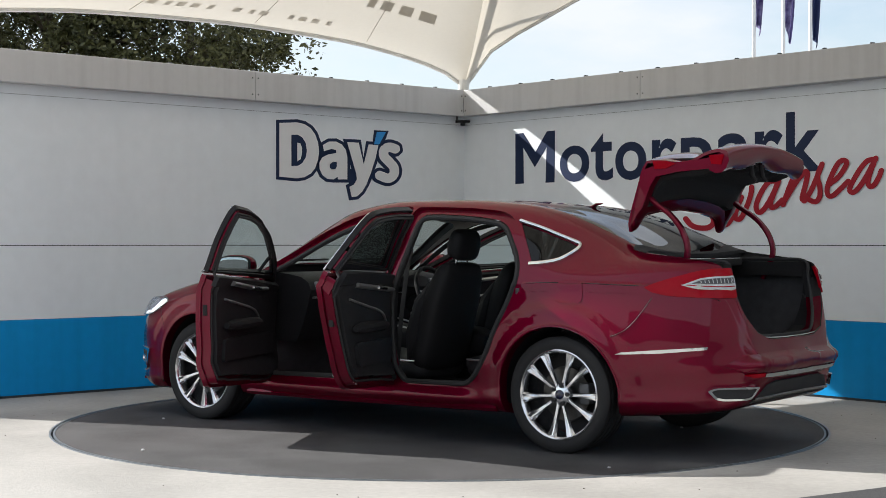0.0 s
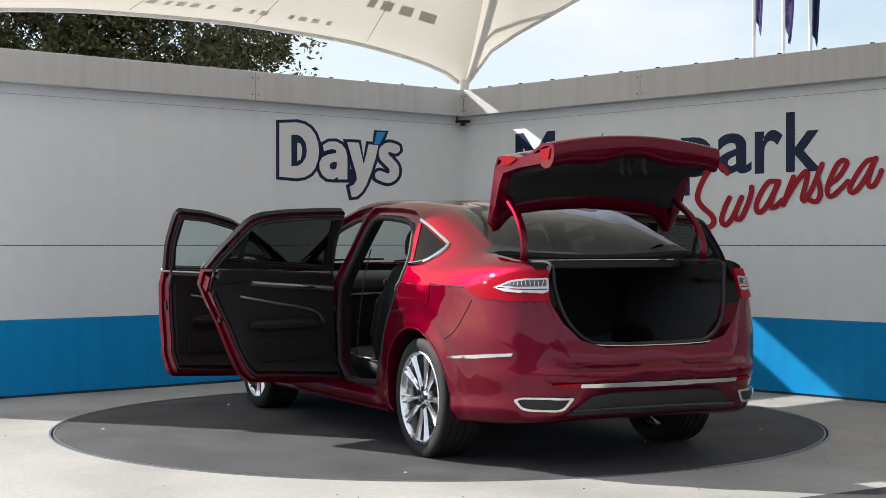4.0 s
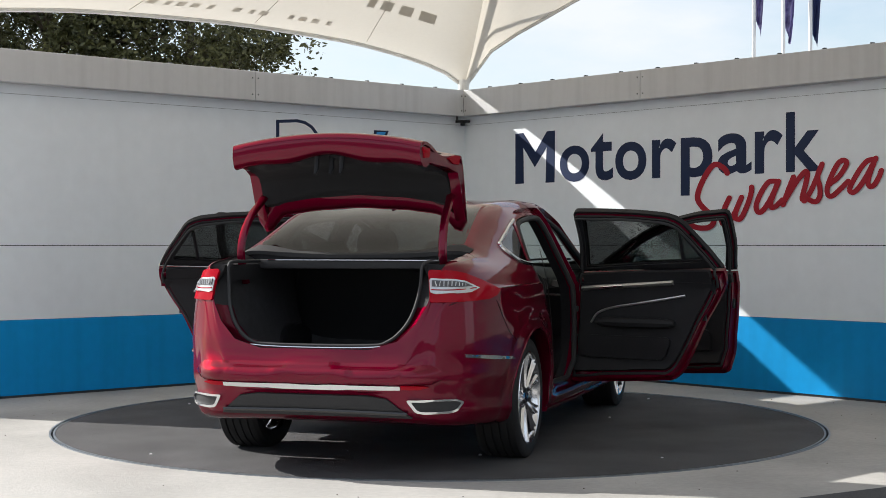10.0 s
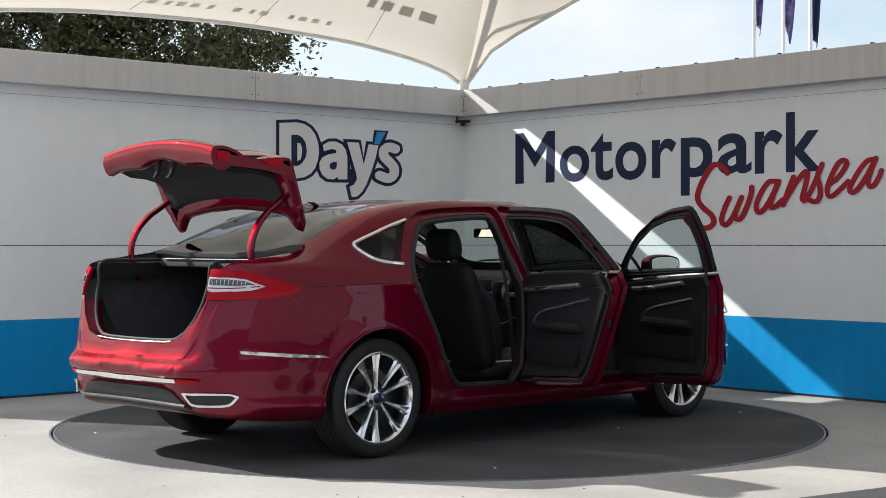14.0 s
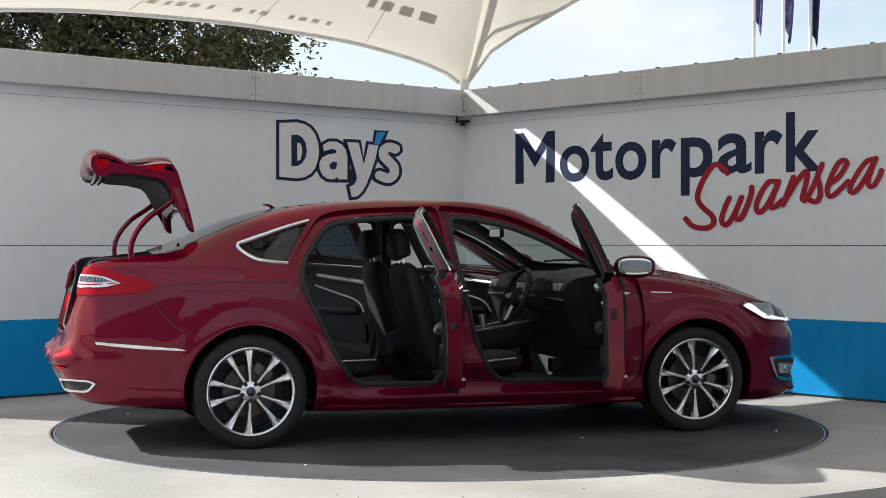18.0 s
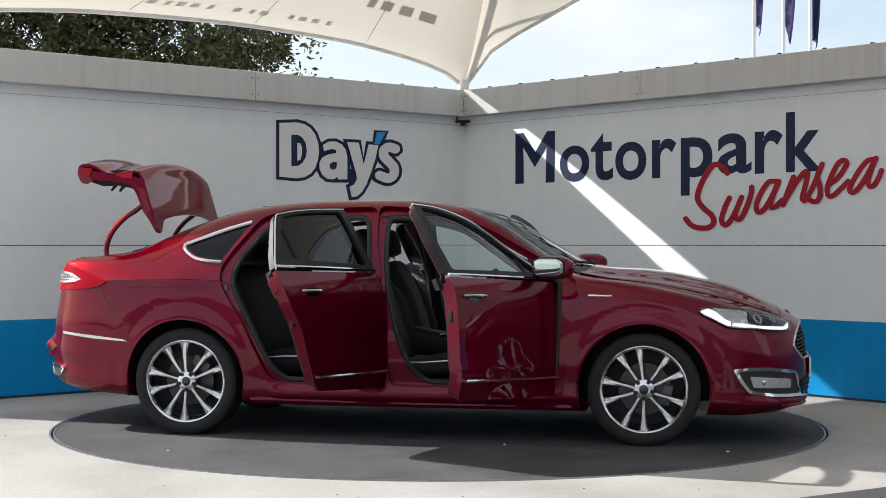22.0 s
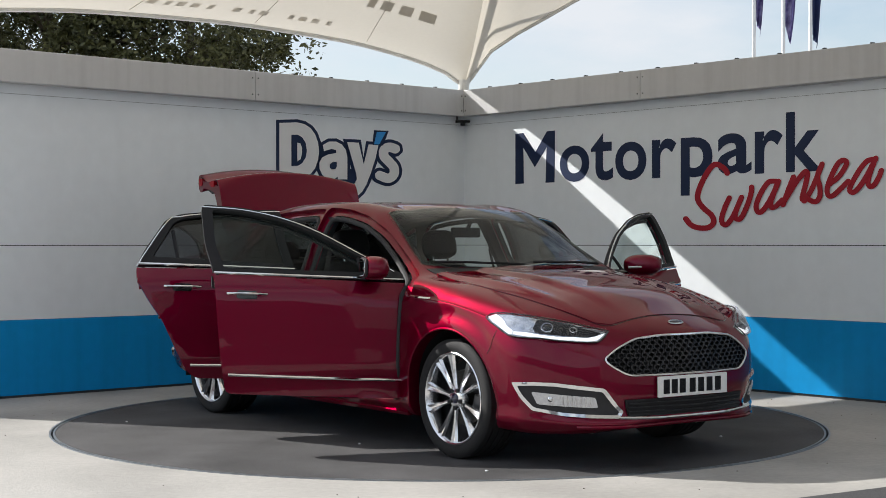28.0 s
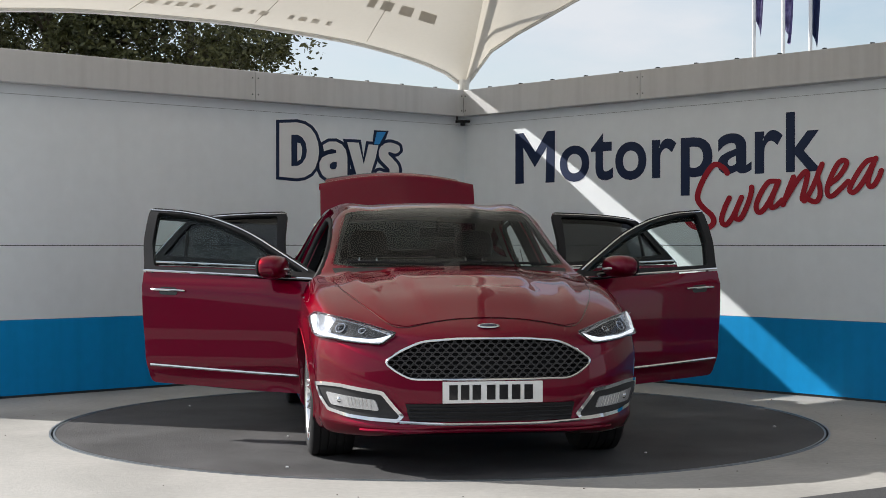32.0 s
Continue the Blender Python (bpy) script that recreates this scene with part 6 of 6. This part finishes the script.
def gutter():
    bm = bmesh.new()
    rows = []
    for x in np.linspace(-2.34, -1.85, 9):
        zo = cast("z", x, .648)[0].z
        rows.append([bm.verts.new(q) for q in ((x, .655, zo - .006), (x, .60, zo - .040), (x, .55, 1.082), (x, .535, 1.00))])
    for A, B in zip(rows, rows[1:]):
        for k in range(3):
            bm.faces.new((A[k], A[k + 1], B[k + 1], B[k]))
    bmesh.ops.solidify(bm, geom=bm.faces[:], thickness=.004)
    bmesh.ops.recalc_face_normals(bm, faces=bm.faces[:])
    return bm
both("rain_gutter", gutter, M_SEAL, body, "black rain gutter beside the boot")
bm = bmesh.new()
path = []
for y, z in SEAL_LINE + [(-a, b) for a, b in SEAL_LINE[::-1]]:
    path.append(cast("x", y, min(z, 1.05), -1)[0] + Vector((.042, 0, z - min(z, 1.05))))
path = [Vector((-1.885, .555, 1.10)), Vector((-2.10, .55, 1.098))] + path + [Vector((-2.10, -.55, 1.098)), Vector((-1.885, -.555, 1.10))]
tube(bm, spline(path, 4), .010, 8, False)
part("boot_seal", bm, M_SEAL, car, "black rubber boot seal")
bm = bmesh.new()
box(bm, -1.890, -1.862, -.63, .63, 1.060, 1.108, None, .008)
part("boot_channel", bm, M_SEAL, car, "black rain channel before the rear window")
part("channel_cover", patch_data("z", [(-1.832, 0), (-1.817, .35), (-1.765, .60), (-1.79, .66), (-1.87, .66), (-1.87, 0), (-1.87, -.66), (-1.79, -.66), (-1.765, -.60), (-1.817, -.35)], out=.004, thick=.02, step=.05), M_SEAL, body, "black scuttle under the rear window")
bm = bmesh.new()
tube(bm, [(-1.895, y, 1.104) for y in (-.5, 0, .5)], .0045, 8)
part("channel_strip", bm, M_CHROME, car, "bright strip along the rain channel")
for y in (-.535, .535):
    bm = bmesh.new()
    box(bm, -1.245, -1.232, y - .02, y + .02, .82, .89, None, .006)
    part("pull_tag", bm, M_STEEL, car, "pale tag in the boot")
part("sill_plate", line("x", [(-.40, .678), (-.25, .668), (0, .666), (.25, .668), (.40, .678)], .005, -.012, side=-1), M_CHROME, car, "bright loading sill edge")


# ---- the cabin ----
def cushion(bm, rows, n=5, seg=20, power=3.2):
    """An upholstered body through rows of (centre, half width, half depth, across axis): rounded sections along a line."""
    rings = []
    keys = [Vector((*r[0],)) for r in rows]
    sizes = [Vector((r[1], r[2], 0)) for r in rows]
    pts, siz = spline(keys, n), spline(sizes, n)
    for i, (p, q) in enumerate(zip(pts, siz)):
        d = (pts[min(i + 1, len(pts) - 1)] - pts[max(i - 1, 0)]).normalized()
        across = Vector((0, 1, 0))
        out = across.cross(d).normalized()
        ring = []
        for k in range(seg):
            a = 2 * math.pi * k / seg
            ca, sa = math.cos(a), math.sin(a)
            ring.append(bm.verts.new(p + across * q.x * math.copysign(abs(ca) ** (2 / power), ca) + out * q.y * math.copysign(abs(sa) ** (2 / power), sa)))
        rings.append(ring)
    for A, B in zip(rings, rings[1:]):
        for k in range(seg):
            bm.faces.new((A[k], A[(k + 1) % seg], B[(k + 1) % seg], B[k]))
    bm.faces.new(rings[0])
    bm.faces.new(rings[-1])
    bmesh.ops.recalc_face_normals(bm, faces=bm.faces[:])


def front_seat(y):
    bm = bmesh.new()
    cushion(bm, [((.36, y, .43), .20, .03), ((.33, y, .44), .245, .065), ((.20, y, .43), .255, .075), ((.0, y, .40), .255, .075), ((-.17, y, .385), .25, .07), ((-.24, y, .39), .22, .04)])
    seat = part("front_seat", bm, M_LEATHER, car, "black leather front seat cushion", sharp=1.2)
    bm = bmesh.new()
    cushion(bm, [((-.17, y, .40), .20, .05), ((-.20, y, .46), .245, .085), ((-.25, y, .65), .255, .095), ((-.31, y, .85), .25, .085), ((-.365, y, 1.01), .215, .065), ((-.385, y, 1.065), .17, .035)])
    part("backrest", bm, M_LEATHER, seat, "black leather backrest", sharp=1.2)
    for s in (1, -1):
        bm = bmesh.new()
        tube(bm, [(-.135, y + s * .20, .45), (-.17, y + s * .225, .62), (-.225, y + s * .215, .82), (-.29, y + s * .17, .96)], [.03, .055, .05, .02], 10)
        part("bolster", bm, M_LEATHER, seat, "padded side bolster")
        bm = bmesh.new()
        tube(bm, [(-.375, y + s * .06, 1.05), (-.40, y + s * .06, 1.15)], .007, 8)
        part("headrest_post", bm, M_CHROME, seat, "chrome post")
    bm = bmesh.new()
    cushion(bm, [((-.385, y, 1.105), .09, .03), ((-.39, y, 1.12), .125, .055), ((-.405, y, 1.20), .135, .06), ((-.415, y, 1.265), .115, .045), ((-.42, y, 1.285), .08, .02)])
    part("headrest", bm, M_LEATHER, seat, "black headrest", sharp=1.2)
    bm = bmesh.new()
    box(bm, -.20, .33, y - .20, y + .20, .27, .36, None, .02)
    part("seat_base", bm, M_TRIM, seat, "black seat base")
    for s in (1, -1):
        bm = bmesh.new()
        tube(bm, [(-.20, y + s * .262, .455), (.05, y + s * .264, .455), (.30, y + s * .258, .475)], .006, 6)
        part("piping", bm, M_SILVER, seat, "pale piping")


for y in (.37, -.37):
    front_seat(y)

bm = bmesh.new()
cushion(bm, [((-.60, 0, .43), .58, .03), ((-.63, 0, .44), .64, .07), ((-.85, 0, .43), .65, .085), ((-1.08, 0, .41), .64, .08), ((-1.16, 0, .40), .60, .04)], seg=28, power=5)
bench = part("rear_seat", bm, M_LEATHER, car, "black leather rear bench", sharp=1.2)
bm = bmesh.new()
cushion(bm, [((-1.07, 0, .44), .56, .05), ((-1.09, 0, .50), .60, .09), ((-1.18, 0, .78), .60, .095), ((-1.29, 0, 1.03), .56, .07), ((-1.31, 0, 1.075), .52, .03)], seg=28, power=5)
part("backrest", bm, M_LEATHER, bench, "black leather rear backrest", sharp=1.2)
for y in (.36, -.36):
    bm = bmesh.new()
    cushion(bm, [((-1.30, y, 1.06), .09, .03), ((-1.31, y, 1.08), .125, .05), ((-1.33, y, 1.15), .13, .055), ((-1.345, y, 1.20), .10, .03)])
    part("headrest", bm, M_LEATHER, bench, "black rear headrest", sharp=1.2)
    bm = bmesh.new()
    tube(bm, [(-.615, y - .24, .485), (-.612, y, .49), (-.615, y + .24, .485)], .006, 6)
    part("piping", bm, M_SILVER, bench, "pale piping")
    bm = bmesh.new()
    tube(bm, [(-.62, math.copysign(.648, y), .485), (-.85, math.copysign(.655, y), .482), (-1.05, math.copysign(.648, y), .47)], .006, 6)
    part("piping", bm, M_SILVER, bench, "pale piping")

# dashboard, wheel, console, mirror, floor
bm = bmesh.new()
prof = [(.97, .55), (.98, .99), (.90, 1.005), (.78, .995), (.66, .975), (.60, .94), (.575, .89), (.60, .80), (.64, .68), (.70, .55)]
rows = []
for y in np.linspace(-.73, .73, 13):
    hood = .035 * math.exp(-((y + .37) / .17) ** 2)
    rows.append([bm.verts.new((x - hood * (1.3 if z > .85 else .2), y, z + (hood if z > .9 else 0))) for x, z in prof])
for A, B in zip(rows, rows[1:]):
    for k in range(len(prof)):
        bm.faces.new((A[k], B[k], B[(k + 1) % len(prof)], A[(k + 1) % len(prof)]))
bm.faces.new(rows[0])
bm.faces.new(rows[-1][::-1])
bmesh.ops.recalc_face_normals(bm, faces=bm.faces[:])
dash = part("dashboard", bm, M_TRIM, car, "black soft-touch dashboard")
bm = bmesh.new()
tube(bm, [(.585, y, .845 + .01 * math.cos(y * 3)) for y in np.linspace(-.70, .70, 15)], .020, 8, False, .35)
part("dash_trim", bm, M_SILVER, dash, "satin silver trim band")
bm = bmesh.new()
box(bm, .565, .60, -.12, .12, .80, .935, pose(0, 0, 0, 0, 0, 0), .01)
part("screen", bm, M_GLOSSBLACK, dash, "dark centre screen")
for y in (-.62, -.18, .18, .62):
    bm = bmesh.new()
    box(bm, .568, .60, y - .055, y + .055, .895, .945, None, .008)
    part("air_vent", bm, M_SILVER if abs(y) > .5 else M_TRIM, dash, "air vent")
wm = Matrix.Translation((.385, -.37, .855)) @ Matrix.Rotation(radians(-66), 4, "Y")
bm = bmesh.new()
tube(bm, [(.185 * math.cos(a), .185 * math.sin(a), 0) for a in np.linspace(0, 2 * math.pi, 37)[:-1]], .0155, 10, True)
bmesh.ops.transform(bm, matrix=wm, verts=bm.verts[:])
sw = part("steering_wheel", bm, M_LEATHER, car, "black leather steering wheel")
for a in (0.0, math.pi / 2, -math.pi / 2):
    bm = bmesh.new()
    tube(bm, [(0, 0, -.02), (.10 * math.sin(a) , .10 * math.sin(a + math.pi / 2) * 0, -.01), (-.18 * math.cos(a), .18 * math.sin(a), 0)] if a == 0 else [(0, 0, -.02), (0, .18 * math.sin(a), 0)], .016, 8, False, .6)
    bmesh.ops.transform(bm, matrix=wm, verts=bm.verts[:])
    part("spoke", bm, M_SILVER, sw, "silver wheel spoke")
bm = bmesh.new()
bmesh.ops.create_uvsphere(bm, u_segments=18, v_segments=10, radius=1, matrix=wm @ Matrix.Translation((0, 0, -.01)) @ Matrix.Diagonal((.07, .075, .03, 1)))
part("wheel_boss", bm, M_LEATHER, sw, "black wheel boss")
bm = bmesh.new()
tube(bm, [(.40, -.37, .85), (.62, -.37, .76)], .045, 12)
part("column", bm, M_TRIM, sw, "black steering column")
bm = bmesh.new()
cushion(bm, [((.66, 0, .62), .12, .06), ((.40, 0, .56), .13, .09), ((.10, 0, .52), .12, .09), ((-.20, 0, .55), .11, .10), ((-.36, 0, .53), .10, .07)])
con = part("centre_console", bm, M_TRIM, car, "black centre console", sharp=1.2)
bm = bmesh.new()
tube(bm, [(.30, 0, .62), (.28, 0, .72)], [.018, .026], 10)
part("gear_lever", bm, M_SILVER, con, "gear lever")
for s in (1, -1):
    bm = bmesh.new()
    tube(bm, [(.05, s * .12, .60), (.3, s * .125, .635), (.6, s * .12, .69)], .006, 6)
    part("console_strip", bm, M_SILVER, con, "bright console edge")
bm = bmesh.new()
box(bm, .375, .40, -.115, .115, 1.235, 1.30, None, .012)
tube(bm, [(.40, 0, 1.28), (.45, 0, 1.345)], .012, 8)
rv = part("interior_mirror", bm, M_TRIM, car, "black interior mirror")
bm = bmesh.new()
box(bm, .371, .3745, -.105, .105, 1.243, 1.292)
part("mirror_glass", bm, M_MIRROR, rv, "mirror glass", smooth=False)
bm = bmesh.new()
box(bm, -1.20, .98, -.72, .72, .235, .275, None, .01)
part("cabin_floor", bm, M_CARPET, car, "black carpeted floor")
bm = bmesh.new()
box(bm, .88, .98, -.72, .72, .26, .62, None, .02)
part("bulkhead", bm, M_CARPET, car, "black carpeted footwell wall")
bm = bmesh.new()
box(bm, .62, .74, -.42, -.34, .36, .45, pose(0, 0, 0, 0, 0, 0), .01)
part("pedal", bm, M_TRIM, car, "pedal")
for s in (1, -1):
    bm = bmesh.new()
    tube(bm, spline([(-.20, s * .66, 1.16), (-.19, s * .70, .98), (-.17, s * .73, .70), (-.15, s * .74, .42)], 4), .022, 6, False, .12)
    part("seat_belt", bm, M_SEAL, car, "black seat belt")


# ---- what moves: the turntable turns steadily and carries the car ----
def turn(t):
    return 143.74 - 7.0431 * t


def motions():
    deck_rows, car_rows = [], []
    for k in range(33):
        a = turn(k)
        c, s = math.cos(radians(a)), math.sin(radians(a))
        deck_rows.append((float(k), pose(0, 0, 0, 0, 0, a)))
        car_rows.append((float(k), pose(c * -0.009 - s * -0.073, s * -0.009 + c * -0.073, 0, 0, 0, a)))
    walk(turntable, deck_rows)
    walk(car, car_rows)
    for fl, x, y, seed in FLAGS:
        walk(fl, [(t, pose(x, y, 0, 0, 0, 14 * math.sin(t * 0.9 + seed) + 9 * math.sin(t * 2.3 + seed * 2))) for t in np.arange(0, 32.5, 1.0)])


motions()
